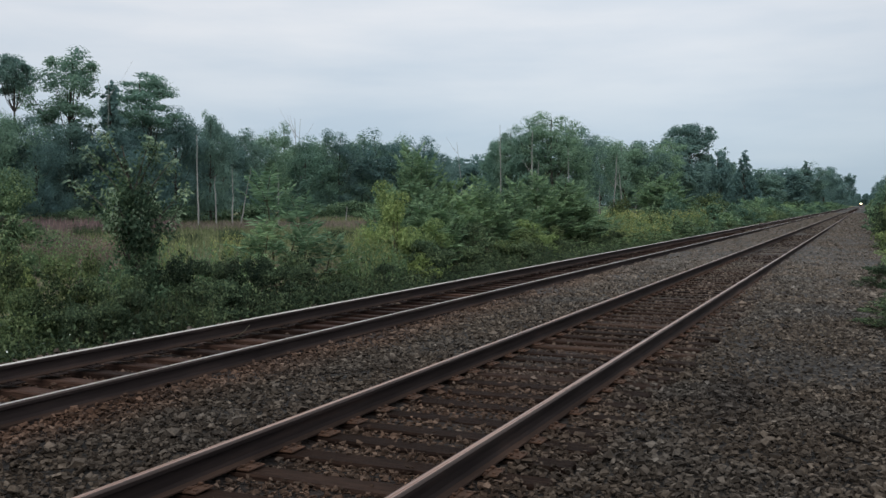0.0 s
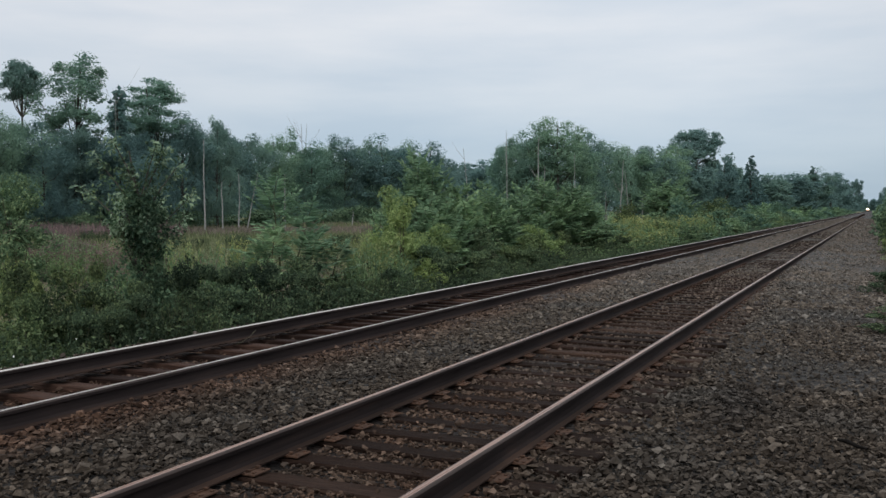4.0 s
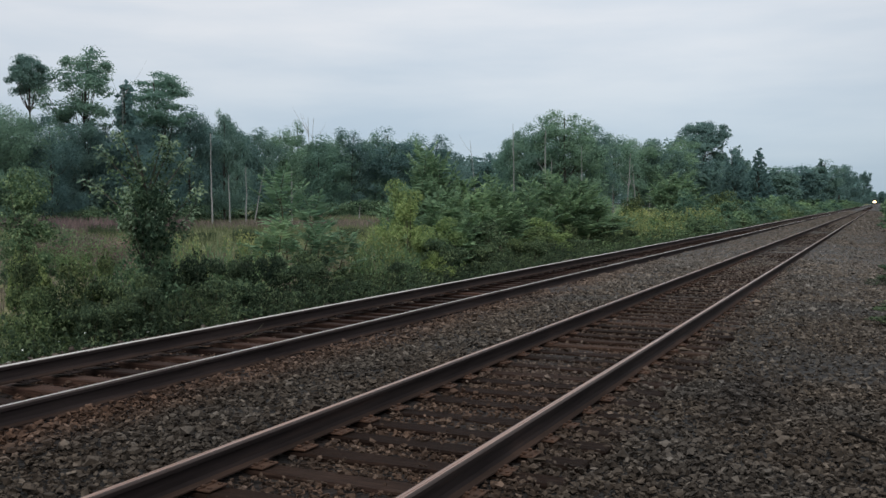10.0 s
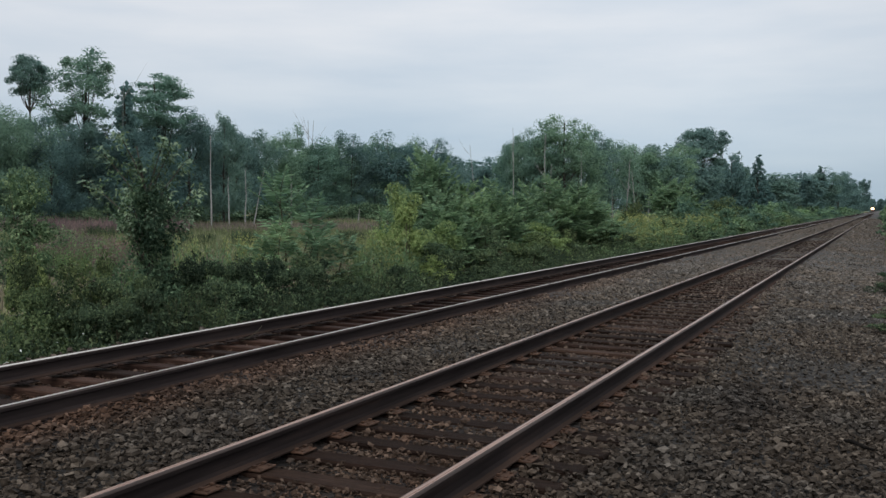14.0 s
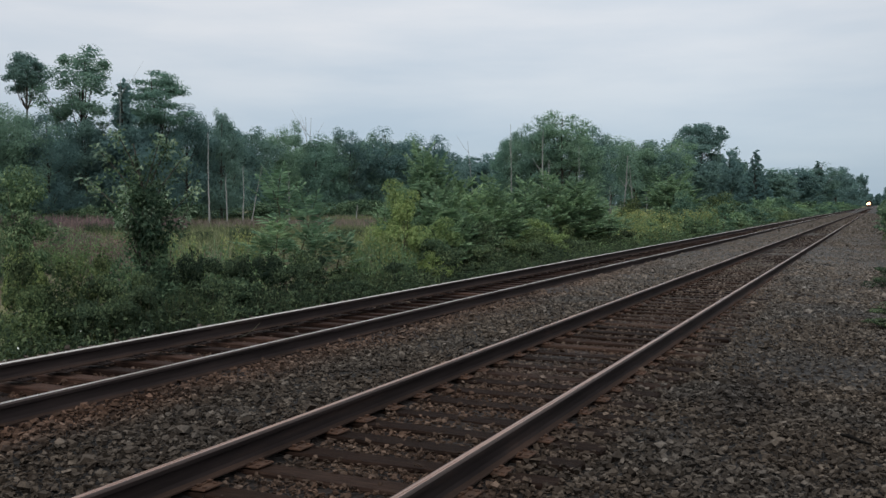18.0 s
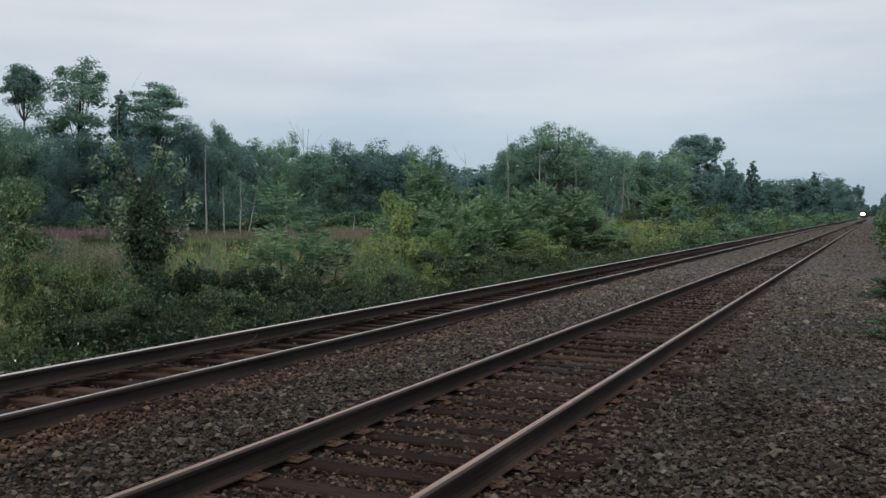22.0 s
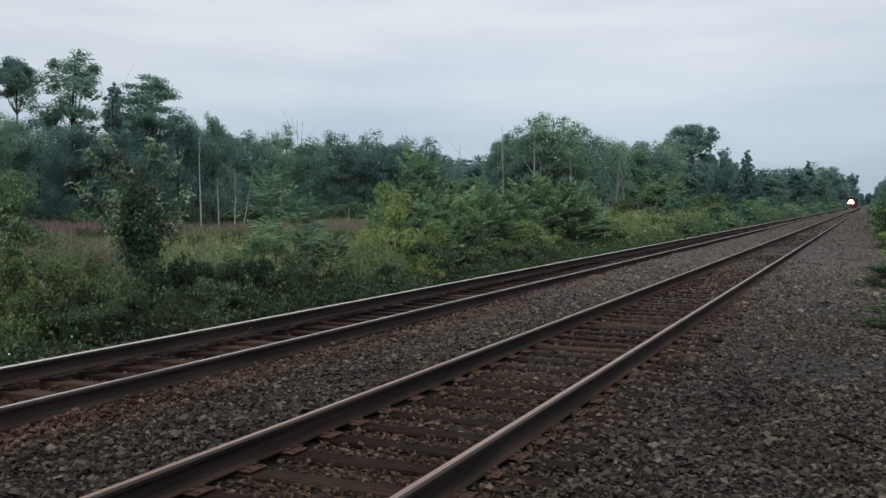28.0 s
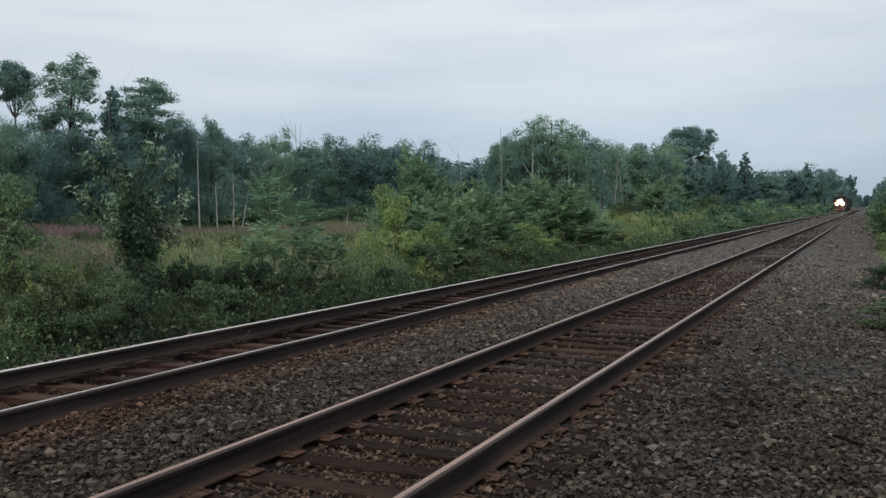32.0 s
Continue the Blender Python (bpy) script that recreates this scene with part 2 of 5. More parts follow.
def make_tie(name, gain, sheen):
    k = Nodes(name).set(Roughness=0.85, Specular_IOR_Level=sheen)
    grain = k.noise(9, 6.0, 0.65, stretch=(0.5, 7.0, 7.0), world_space=False)
    tone = k.ramp(grain, (0.25, (0.008, 0.006, 0.005)), (0.5, (0.021, 0.0155, 0.0125)), (0.75, (0.050, 0.038, 0.030)))
    each = k.ramp(k.own(), (0.0, (0.42, 0.36, 0.33)), (0.7, (0.84, 0.67, 0.59)), (0.9, (1.15, 0.96, 0.87)), (1.0, (2.2, 1.9, 1.7)))
    tone = k.mix(1.0, k.mix(1.0, tone, each, "MULTIPLY"), gain, "MULTIPLY")
    rust = k.mix(1.0, tone, (1.15, 0.90, 0.80), "MULTIPLY")
    tone = k.mix(k.math("MULTIPLY", rust_band(k, 0.55), 0.3), tone, rust)
    k.color(tone).bump(grain, 0.7, 0.012)
    return k.mat


def make_rail_side(name, low, mid, high):
    k = Nodes(name).set(Roughness=0.9, Specular_IOR_Level=0.05)
    k.color(k.ramp(k.noise(3.0, 6.0, 0.65, stretch=(1, 0.25, 3)), (0.3, low), (0.55, mid), (0.8, high))).bump(k.noise(70, 3.0), 0.3, 0.003)
    return k.mat


def make_rail_head(name, a, b, r0, r1, shine, spec=0.5):
    k = Nodes(name).set(Metallic=shine, Specular_IOR_Level=spec)
    streak = k.noise(5.0, 5.0, 0.6, stretch=(14, 0.12, 1))
    k.color(k.ramp(streak, (0.3, a), (0.7, b)))
    k.rough(k.ramp(streak, (0.3, (r0,) * 3), (0.7, (r1,) * 3)))
    return k.mat


def make_plate():
    k = Nodes("rusted_steel_plate").set(Roughness=0.85, Specular_IOR_Level=0.2)
    tone = k.ramp(k.noise(14, 5.0, 0.65), (0.3, (0.030, 0.017, 0.0115)), (0.6, (0.068, 0.036, 0.0225)), (0.85, (0.122, 0.064, 0.039)))
    k.color(tone).bump(k.noise(80, 3.0), 0.4, 0.003)
    return k.mat


def make_ground():
    k = Nodes("marsh_soil_and_turf").set(Roughness=0.95)
    a = k.ramp(k.noise(0.09, 5.0, 0.6), (0.36, (0.050, 0.062, 0.022)), (0.52, (0.105, 0.112, 0.034)), (0.66, (0.100, 0.070, 0.045)))
    b = k.ramp(k.noise(3.2, 6.0, 0.7), (0.3, (0.55, 0.6, 0.6)), (0.7, (1.3, 1.25, 1.1)))
    k.color(k.mix(1.0, a, b, "MULTIPLY")).bump(k.noise(6.0, 6.0, 0.7), 0.8, 0.08)
    return k.mat


def make_bark(name, lo, hi):
    k = Nodes(name).set(Roughness=0.9)
    g = k.noise(5, 6.0, 0.65, stretch=(3.0, 3.0, 0.5), world_space=False)
    k.color(k.ramp(g, (0.3, lo), (0.7, hi))).bump(g, 0.6, 0.03)
    return k.mat


def plain(name, rgb, rough=0.6, metal=0.0, spread=0.12):
    k = Nodes(name).set(Roughness=rough, Metallic=metal)
    lo, hi = tuple(c * (1 - spread) for c in rgb), tuple(min(1, c * (1 + spread)) for c in rgb)
    k.color(k.ramp(k.noise(4.0, 5.0, 0.65, world_space=False), (0.3, lo), (0.7, hi)))
    return k.mat


def glow(name, rgb, power):
    k = Nodes(name)
    k.set(Base_Color=(*rgb, 1), Roughness=0.3, Emission_Color=(*rgb, 1), Emission_Strength=power)
    return k.mat


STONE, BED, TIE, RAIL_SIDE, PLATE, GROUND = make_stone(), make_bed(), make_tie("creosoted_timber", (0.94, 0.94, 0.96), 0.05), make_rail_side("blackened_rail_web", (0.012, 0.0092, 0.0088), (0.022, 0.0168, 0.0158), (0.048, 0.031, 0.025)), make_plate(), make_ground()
RAIL_DUSTY = make_rail_side("dusty_rail_web", (0.016, 0.0125, 0.0122), (0.028, 0.0215, 0.0205), (0.050, 0.036, 0.031))
TIE_GREY = make_tie("weathered_timber", (1.02, 0.95, 0.98), 0.11)
HEAD_NEAR = make_rail_head("worn_rail_head", (0.128, 0.072, 0.053), (0.250, 0.153, 0.115), 0.20, 0.40, 0.0, 0.10)
HEAD_FAR = make_rail_head("polished_rail_head", (0.34, 0.30, 0.27), (0.48, 0.44, 0.40), 0.24, 0.36, 0.75)
RAIL_FOOT = make_rail_side("rusted_rail_foot", (0.017, 0.0115, 0.0095), (0.036, 0.0235, 0.0185), (0.070, 0.042, 0.031))
RAIL_EDGE = plain("rail_shoulder_rust", (0.032, 0.021, 0.017), 0.9)
HEAD_BRIGHT = make_rail_head("bright_rail_head", (0.33, 0.305, 0.28), (0.46, 0.43, 0.395), 0.45, 0.6, 0.2)
BARK = make_bark("grey_brown_bark", (0.018, 0.016, 0.014), (0.075, 0.066, 0.055))
DEADWOOD = make_bark("bleached_dead_wood", (0.150, 0.150, 0.147), (0.32, 0.32, 0.31))
STEM = make_bark("green_brown_stem", (0.03, 0.032, 0.016), (0.085, 0.075, 0.04))
# woodland leaves raised paler and bluer: distance haze put into their colour
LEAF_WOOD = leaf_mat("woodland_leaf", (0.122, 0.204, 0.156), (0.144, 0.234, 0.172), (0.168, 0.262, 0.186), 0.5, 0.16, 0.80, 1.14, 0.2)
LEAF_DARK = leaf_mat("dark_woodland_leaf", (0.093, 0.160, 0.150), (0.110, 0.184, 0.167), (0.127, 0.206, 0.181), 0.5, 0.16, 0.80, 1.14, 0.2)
# strong patch contrast puts sunlit tufts and dark pockets into the hedge leaves
LEAF_BUSH = leaf_mat("hedge_leaf", (0.036, 0.068, 0.042), (0.080, 0.136, 0.084), (0.168, 0.234, 0.142), 0.35, 0.7, 0.4, 1.45, warm=0.06)
LEAF_BRIAR = leaf_mat("bramble_leaf", (0.029, 0.049, 0.025), (0.071, 0.106, 0.051), (0.160, 0.200, 0.096), 0.35, 0.7, 0.4, 1.5, warm=0.06)
LEAF_DEEP = leaf_mat("deep_green_leaf", (0.020, 0.034, 0.022), (0.045, 0.074, 0.046), (0.100, 0.136, 0.078), 0.25, 0.8, 0.40, 1.55, warm=0.08)
LEAF_FROND = leaf_mat("pinnate_leaflet", (0.092, 0.159, 0.096), (0.141, 0.226, 0.130), (0.200, 0.290, 0.166), 0.4, 0.9)
LEAF_LIME = leaf_mat("yellow_green_leaf", (0.088, 0.152, 0.076), (0.136, 0.214, 0.106), (0.192, 0.270, 0.146), 0.4, 0.9)
LEAF_SOFT = leaf_mat("grey_green_leaf", (0.046, 0.092, 0.068), (0.080, 0.145, 0.102), (0.134, 0.204, 0.140), 0.4, 0.6, 0.6, 1.3)
LEAF_SUNNY = leaf_mat("light_yellow_green_leaf", (0.116, 0.172, 0.066), (0.182, 0.246, 0.094), (0.256, 0.312, 0.132), 0.4, 0.9)
LEAF_YOUNG = leaf_mat("young_leaf", (0.150, 0.210, 0.140), (0.225, 0.295, 0.195), (0.310, 0.380, 0.260), 0.4, 0.9)
BLOOM = leaf_mat("goldenrod_bloom", (0.150, 0.180, 0.072), (0.215, 0.245, 0.095), (0.290, 0.310, 0.135))
REED = leaf_mat("dry_marsh_grass", (0.085, 0.080, 0.060), (0.146, 0.122, 0.098), (0.204, 0.162, 0.142), 0.2, 0.06)
GREENGRASS = leaf_mat("green_marsh_grass", (0.070, 0.094, 0.046), (0.126, 0.148, 0.072), (0.182, 0.192, 0.108), 0.2, 0.06)
PURPLE = leaf_mat("purple_flower_spike", (0.100, 0.076, 0.070), (0.150, 0.104, 0.098), (0.20, 0.145, 0.135), 0.2, 0.2)
WHITE = plain("white_petal", (0.6, 0.62, 0.58), 0.7)


# ---------------------------------------------------------------- mesh helpers
def mesh_np(name, verts, tris, *mats, index=None, smooth=False):
    """A mesh from numpy arrays: verts (n, 3), faces (m, k)."""
    me = bpy.data.meshes.new(name)
    verts, tris = np.ascontiguousarray(verts, dtype=np.float32), np.ascontiguousarray(tris, dtype=np.int32)
    m, k = tris.shape
    me.vertices.add(len(verts))
    me.vertices.foreach_set("co", verts.ravel())
    me.loops.add(m * k)
    me.loops.foreach_set("vertex_index", tris.ravel())
    me.polygons.add(m)
    me.polygons.foreach_set("loop_start", np.arange(0, m * k, k, dtype=np.int32))
    me.polygons.foreach_set("loop_total", np.full(m, k, dtype=np.int32))
    for mt in mats:
        me.materials.append(mt)
    if index is not None:
        me.polygons.foreach_set("material_index", np.ascontiguousarray(index, dtype=np.int32))
    me.polygons.foreach_set("use_smooth", np.full(m, smooth, dtype=bool))
    me.update(calc_edges=True)
    return me


def child(name, me, parent, label=""):
    ob = new(name, me)
    ob.parent = parent
    return tagged(ob, label) if label else ob


def part(name, bm, material, parent, label=""):
    me = bpy.data.meshes.new(name)
    bm.to_mesh(me)
    bm.free()
    for m in material if isinstance(material, tuple) else (material,):
        me.materials.append(m)
    return child(name, me, parent, label)


def thing(name, m, label, category, group=""):
    ob = new(name)
    ob.matrix_basis = m
    return tagged(ob, label, category, group)


def box(bm, cx, cy, cz, sx, sy, sz, bevel=0.0):
    got = bmesh.ops.create_cube(bm, size=1.0, matrix=Matrix.LocRotScale((cx, cy, cz), None, (sx, sy, sz)))
    if bevel:
        edges = list({e for v in got["verts"] for e in v.link_edges})
        bmesh.ops.bevel(bm, geom=edges, offset=bevel, segments=1, affect="EDGES", profile=0.5)
    return bm


def drum(bm, m, r, depth, seg=20, r2=None):
    bmesh.ops.create_cone(bm, cap_ends=True, segments=seg, radius1=r, radius2=r if r2 is None else r2, depth=depth, matrix=m)
    return bm


def tube(path, radii, sides=6):
    """Verts and quads of a tapered tube along a path."""
    path = np.asarray(path, float)
    verts, quads = [], []
    for i, p in enumerate(path):
        d = path[min(i + 1, len(path) - 1)] - path[max(i - 1, 0)]
        d /= np.linalg.norm(d) + 1e-9
        a = np.cross(d, (0.31, 0.95, 0.05))
        a /= np.linalg.norm(a) + 1e-9
        b = np.cross(d, a)
        for s in range(sides):
            w = 2 * math.pi * s / sides
            verts.append(p + radii[i] * (math.cos(w) * a + math.sin(w) * b))
    for i in range(len(path) - 1):
        for s in range(sides):
            t = (s + 1) % sides
            quads.append((i * sides + s, i * sides + t, (i + 1) * sides + t, (i + 1) * sides + s))
    return np.array(verts), np.array(quads)


def join(pieces):
    """Several (verts, faces) as one."""
    vs, fs, n = [], [], 0
    for v, f in pieces:
        vs.append(v)
        fs.append(np.asarray(f) + n)
        n += len(v)
    return np.concatenate(vs), np.concatenate(fs)


def leaves(rng, at, way, length, wide=0.5, fold=0.18, loose=1.1, face=(0, 0, 1)):
    """Leaf blades: at (n, 3) their bases, way (n, 3) where they point; each folded along its midrib, its face turned to the sky or to face."""
    n = len(at)
    way = way / (np.linalg.norm(way, axis=1, keepdims=True) + 1e-9)
    side = np.cross(way, rng.normal(size=(n, 3)) * loose + face)
    side /= np.linalg.norm(side, axis=1, keepdims=True) + 1e-9
    up = np.cross(side, way)
    ln = (np.asarray(length) * rng.uniform(0.7, 1.3, n))[:, None]
    mid = at + way * ln * 0.45
    w = ln * wide * 0.5
    v = np.stack([at, mid + side * w + up * ln * fold, at + way * ln, mid - side * w + up * ln * fold], axis=1).reshape(-1, 3)
    b = np.arange(n)[:, None] * 4
    return v, np.concatenate([b + (0, 1, 2), b + (0, 2, 3)], axis=1).reshape(-1, 3)


def inside(rng, n, centre, radius):
    """Points for the larger, shaded leaves that fill a clump."""
    d = rng.normal(size=(n, 3))
    d *= (rng.uniform(0.05, 0.62, n) / np.linalg.norm(d, axis=1))[:, None]
    return np.asarray(centre) + d * radius, rng.normal(size=(n, 3))


def shell(rng, n, centre, radius, squash=0.8):
    """Leaf bases, ways and facings on a rounded clump: the blades lie along its outside and hang a little."""
    d = rng.normal(size=(n, 3))
    d /= np.linalg.norm(d, axis=1, keepdims=True)
    r = rng.uniform(0.3, 1.0, n)[:, None] ** 0.5
    p = np.asarray(centre) + d * r * radius * (1, 1, squash)
    way = rng.normal(size=(n, 3))
    way -= d * (way * d).sum(axis=1, keepdims=True) * 0.75
    return p, way + (0, 0, -0.35), d


def lump(rng, n, centre, radius, squash=0.75):
    """Points and outward ways in a rounded leaf clump."""
    d = rng.normal(size=(n, 3))
    d /= np.linalg.norm(d, axis=1, keepdims=True)
    r = rng.uniform(0.35, 1.0, n)[:, None] ** 0.6
    p = np.asarray(centre) + d * r * radius * (1, 1, squash)
    return p, d * 0.7 + rng.normal(size=(n, 3)) * 0.6 + (0, 0, 0.25)


# ---------------------------------------------------------------- ground and ballast
def bed_height(x, y=0.0):
    """Top of the ballast across the tracks: low in the cribs nearby, filled up to the rail foot further along the line."""
    low = np.interp(x, (-11.2, -8.75, -8.3, -7.6, -6.15, -5.98, -5.3, -4.5, -3.88, -3.66, -2.42, -2.18, -1.95, -1.72, -1.4, 0.2, 2.4),
                    (-0.86, -0.08, -0.05, -0.12, -0.12, 0.0, 0.01, 0.01, 0.0, -0.042, -0.042, -0.02, -0.045, -0.055, -0.015, -0.06, -0.42))
    fill = np.interp(x, (-8.3, -7.67, -7.5, -6.15, -5.98, -5.3, -3.88, -3.66, -2.42, -2.18, -1.72, -1.4, -0.7), (0.0, 0.035, 0.04, 0.04, 0.05, 0.03, 0.05, 0.024, 0.024, 0.07, 0.12, 0.05, 0.0))
    return low + fill * np.clip((np.asarray(y) - 13.0) / 16.0, 0.0, 1.0)


def land_height(x, y=0.0):
    return np.interp(x, (-3000, -60, -13, -10.0, -8.6, 0.0, 0.9, 3.0, 12, 3000), (-0.95, -1.0, -1.0, -0.62, -0.36, -0.36, -0.26, -0.30, -0.5, -0.5))


def strip(name, xs, ys, height, wobble, mat):
    gx, gy = np.meshgrid(xs, ys)
    z = height(gx, gy)
    if wobble:
        z = z + np.array([noise.noise((a * 0.9, b * 0.9, 3.7)) for a, b in zip(gx.ravel(), gy.ravel())]).reshape(gx.shape) * wobble
    v = np.stack([gx, gy, z], axis=2).reshape(-1, 3)
    nx = len(xs)
    i = (np.arange(len(ys) - 1)[:, None] * nx + np.arange(nx - 1)[None]).ravel()
    return new(name, mesh_np(name, v, np.stack([i, i + 1, i + nx + 1, i + nx], axis=1), mat, smooth=True))


land_x = np.array([-3000, -800, -300, -150, -100, -80, -60, -45, -30, -20, -15, -13, -11.5, -10, -9.2, -8.6, -4, 0, 0.5, 0.9, 1.8, 3, 6, 12, 40, 200, 900, 3000.0])
land_y = np.concatenate([[-900, -200, -50], np.arange(-10, 80, 2.0), np.arange(80, 300, 8.0), [320, 400, 500, 700, 1000, 1500, 2200, 3200]])
tagged(strip("ground", land_x, land_y, land_height, 0.10, GROUND), "dark damp soil with rough turf and moss", "ground", kind="structure")
bed_x = np.array([-11.2, -10.4, -9.6, -8.75, -8.3, -7.6, -6.8, -6.15, -5.98, -5.3, -4.5, -3.88, -3.66, -3.0, -2.42, -2.18, -1.95, -1.72, -1.4, -0.7, 0.2, 0.8, 1.4, 2.4])
bed_y = np.concatenate([np.arange(-30, 40, 0.7), np.arange(40, 120, 4.0), [150, 200, 300, 500, 800, 1300, 1900]])
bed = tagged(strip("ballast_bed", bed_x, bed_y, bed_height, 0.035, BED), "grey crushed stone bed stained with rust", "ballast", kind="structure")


# ---------------------------------------------------------------- tracks
def rail_profile():
    """Half outline of a flat-bottomed rail, 0.17 m high, from the foot to the head (x, z)."""
    half = [(0.070, 0.0), (0.070, 0.010), (0.030, 0.022), (0.011, 0.040), (0.008, 0.080), (0.010, 0.118), (0.034, 0.130),
            (0.036, 0.155), (0.030, 0.165), (0.019, 0.1692)]
    return half + [(-x, z) for x, z in reversed(half)]


def rail_mesh(name, head, web, worn=(9,)):
    prof = rail_profile()
    ys = np.concatenate([[-30], np.arange(-4, 60, 2.0), [80, 120, 200, 400, 800, 1300, 1900]])
    n = len(prof)
    v = np.array([(x, y, z) for y in ys for x, z in prof])
    q, idx = [], []
    for i in range(len(ys) - 1):
        for s in range(n):
            t = (s + 1) % n
            q.append((i * n + s, i * n + t, (i + 1) * n + t, (i + 1) * n + s))
            idx.append(1 if s in worn else 2 if s in (7, 8, 10, 11) else 3 if s in (0, 1, 17, 18) else 0)
    return mesh_np(name, v, np.array(q)[:, ::-1], web, head, RAIL_EDGE, RAIL_FOOT, index=np.array(idx))


def tie_mesh(k, mat):
    bm = bmesh.new()
    bmesh.ops.create_cube(bm, size=1.0, matrix=Matrix.Diagonal((2.60, 0.225, 0.18, 1)))
    bmesh.ops.bisect_plane(bm, geom=bm.verts[:] + bm.edges[:] + bm.faces[:], plane_co=(-0.5, 0, 0), plane_no=(1, 0, 0))
    bmesh.ops.bisect_plane(bm, geom=bm.verts[:] + bm.edges[:] + bm.faces[:], plane_co=(0.5, 0, 0), plane_no=(1, 0, 0))
    bmesh.ops.bevel(bm, geom=bm.edges[:], offset=0.014, segments=1, affect="EDGES")
    for v in bm.verts:
        v.co += Vector((noise.noise((v.co.x * 3, v.co.y * 9, k * 7.1)) * 0.022, noise.noise((v.co.x * 2, k * 3.3, v.co.z * 9)) * 0.020,
                        noise.noise((k * 5.7, v.co.x * 2.2, v.co.y * 8)) * 0.012))
    me = bpy.data.meshes.new("tie")
    bm.to_mesh(me)
    bm.free()
    me.materials.append(mat)
    return me


def plate_mesh(mat):
    """Ribbed tie plate with two spike heads on each side of the rail foot."""
    bm = bmesh.new()
    box(bm, 0, 0, 0.009, 0.32, 0.185, 0.014, 0.004)
    for sx in (-1, 1):
        box(bm, sx * 0.078, 0, 0.018, 0.014, 0.183, 0.008)
        for sy in (-0.05, 0.055):
            box(bm, sx * 0.086, sy, 0.028, 0.030, 0.026, 0.014, 0.003)
            box(bm, sx * 0.135, -sy, 0.020, 0.022, 0.022, 0.008)
    me = bpy.data.meshes.new("tie_plate")
    bm.to_mesh(me)
    bm.free()
    me.materials.append(mat)
    return me


TIE_MESHES, PLATE_MESH, PLATE_DARK = [[tie_mesh(k, mat) for k in range(6)] for mat in (TIE, TIE_GREY)], plate_mesh(PLATE), plate_mesh(RAIL_SIDE)
rail_near = [rail_mesh("rail", HEAD_NEAR, RAIL_SIDE)] * 2
rail_far = [rail_mesh("rail", HEAD_BRIGHT, RAIL_DUSTY, (8, 9)), rail_mesh("rail", HEAD_FAR, RAIL_DUSTY)]
tie_sites = []


def lay_track(cx, head_mesh, first, gap, sink, label, seed):
    rng = random.Random(seed)
    track = thing("railway_track", pose(cx, 0, 0), label, "railway track", "parallel railway tracks")
    for s, me in zip((-1, 1), head_mesh):
        r = child("rail", me, track, "steel rail with a worn bright head")
        r.location = (s * HALF, 0, 0.020)
    y = first
    while y < 75:
        tie = child("tie", TIE_MESHES[cx == FAR_X][rng.randrange(6)], track)
        tie.location = (rng.uniform(-0.06, 0.06), y + rng.uniform(-0.045, 0.045), -0.09 - sink - rng.uniform(0, 0.012))
        tie.rotation_euler = (0, 0, radians(rng.uniform(-1.6, 1.6)))
        tie_sites.append((cx, tie.location.y))
        if y < 32:
            for s in (-1, 1):
                p = child("tie_plate", PLATE_MESH if cx == NEAR_X else PLATE_DARK, tie, "rust-coloured tie plate with spikes" if cx == NEAR_X else "blackened tie plate with spikes")
                p.location = (s * HALF - tie.location.x, 0, -tie.location.z + 0.001)
        y += gap + rng.uniform(-0.02, 0.02)
    # the far run of timbers, too small to pick apart
    base = np.array([(sx * 1.3, sy * 0.11, sz) for sz in (-0.16, 0.0) for sy in (-1, 1) for sx in (-1, 1)])
    faces = np.array([(0, 1, 3, 2), (4, 6, 7, 5), (0, 4, 5, 1), (2, 3, 7, 6), (0, 2, 6, 4), (1, 5, 7, 3)])
    far = np.arange(y, 420, gap)
    v = (base[None] + np.stack([far * 0, far, far * 0 - sink], axis=1)[:, None]).reshape(-1, 3)
    f = (faces[None] + (np.arange(len(far)) * 8)[:, None, None]).reshape(-1, 4)
    tagged(child("distant_timber", mesh_np("distant_timber", v, f, TIE if cx == NEAR_X else TIE_GREY), track), kind="stuff")


lay_track(NEAR_X, rail_near, 2.72 - 22 * 0.505, 0.505, 0.0, "railway track with brown-rusted rails and weathered timber ties", 4)
lay_track(FAR_X, rail_far, 3.1 - 21 * 0.53, 0.53, 0.035, "second railway track with bright rail heads and dark ties", 9)


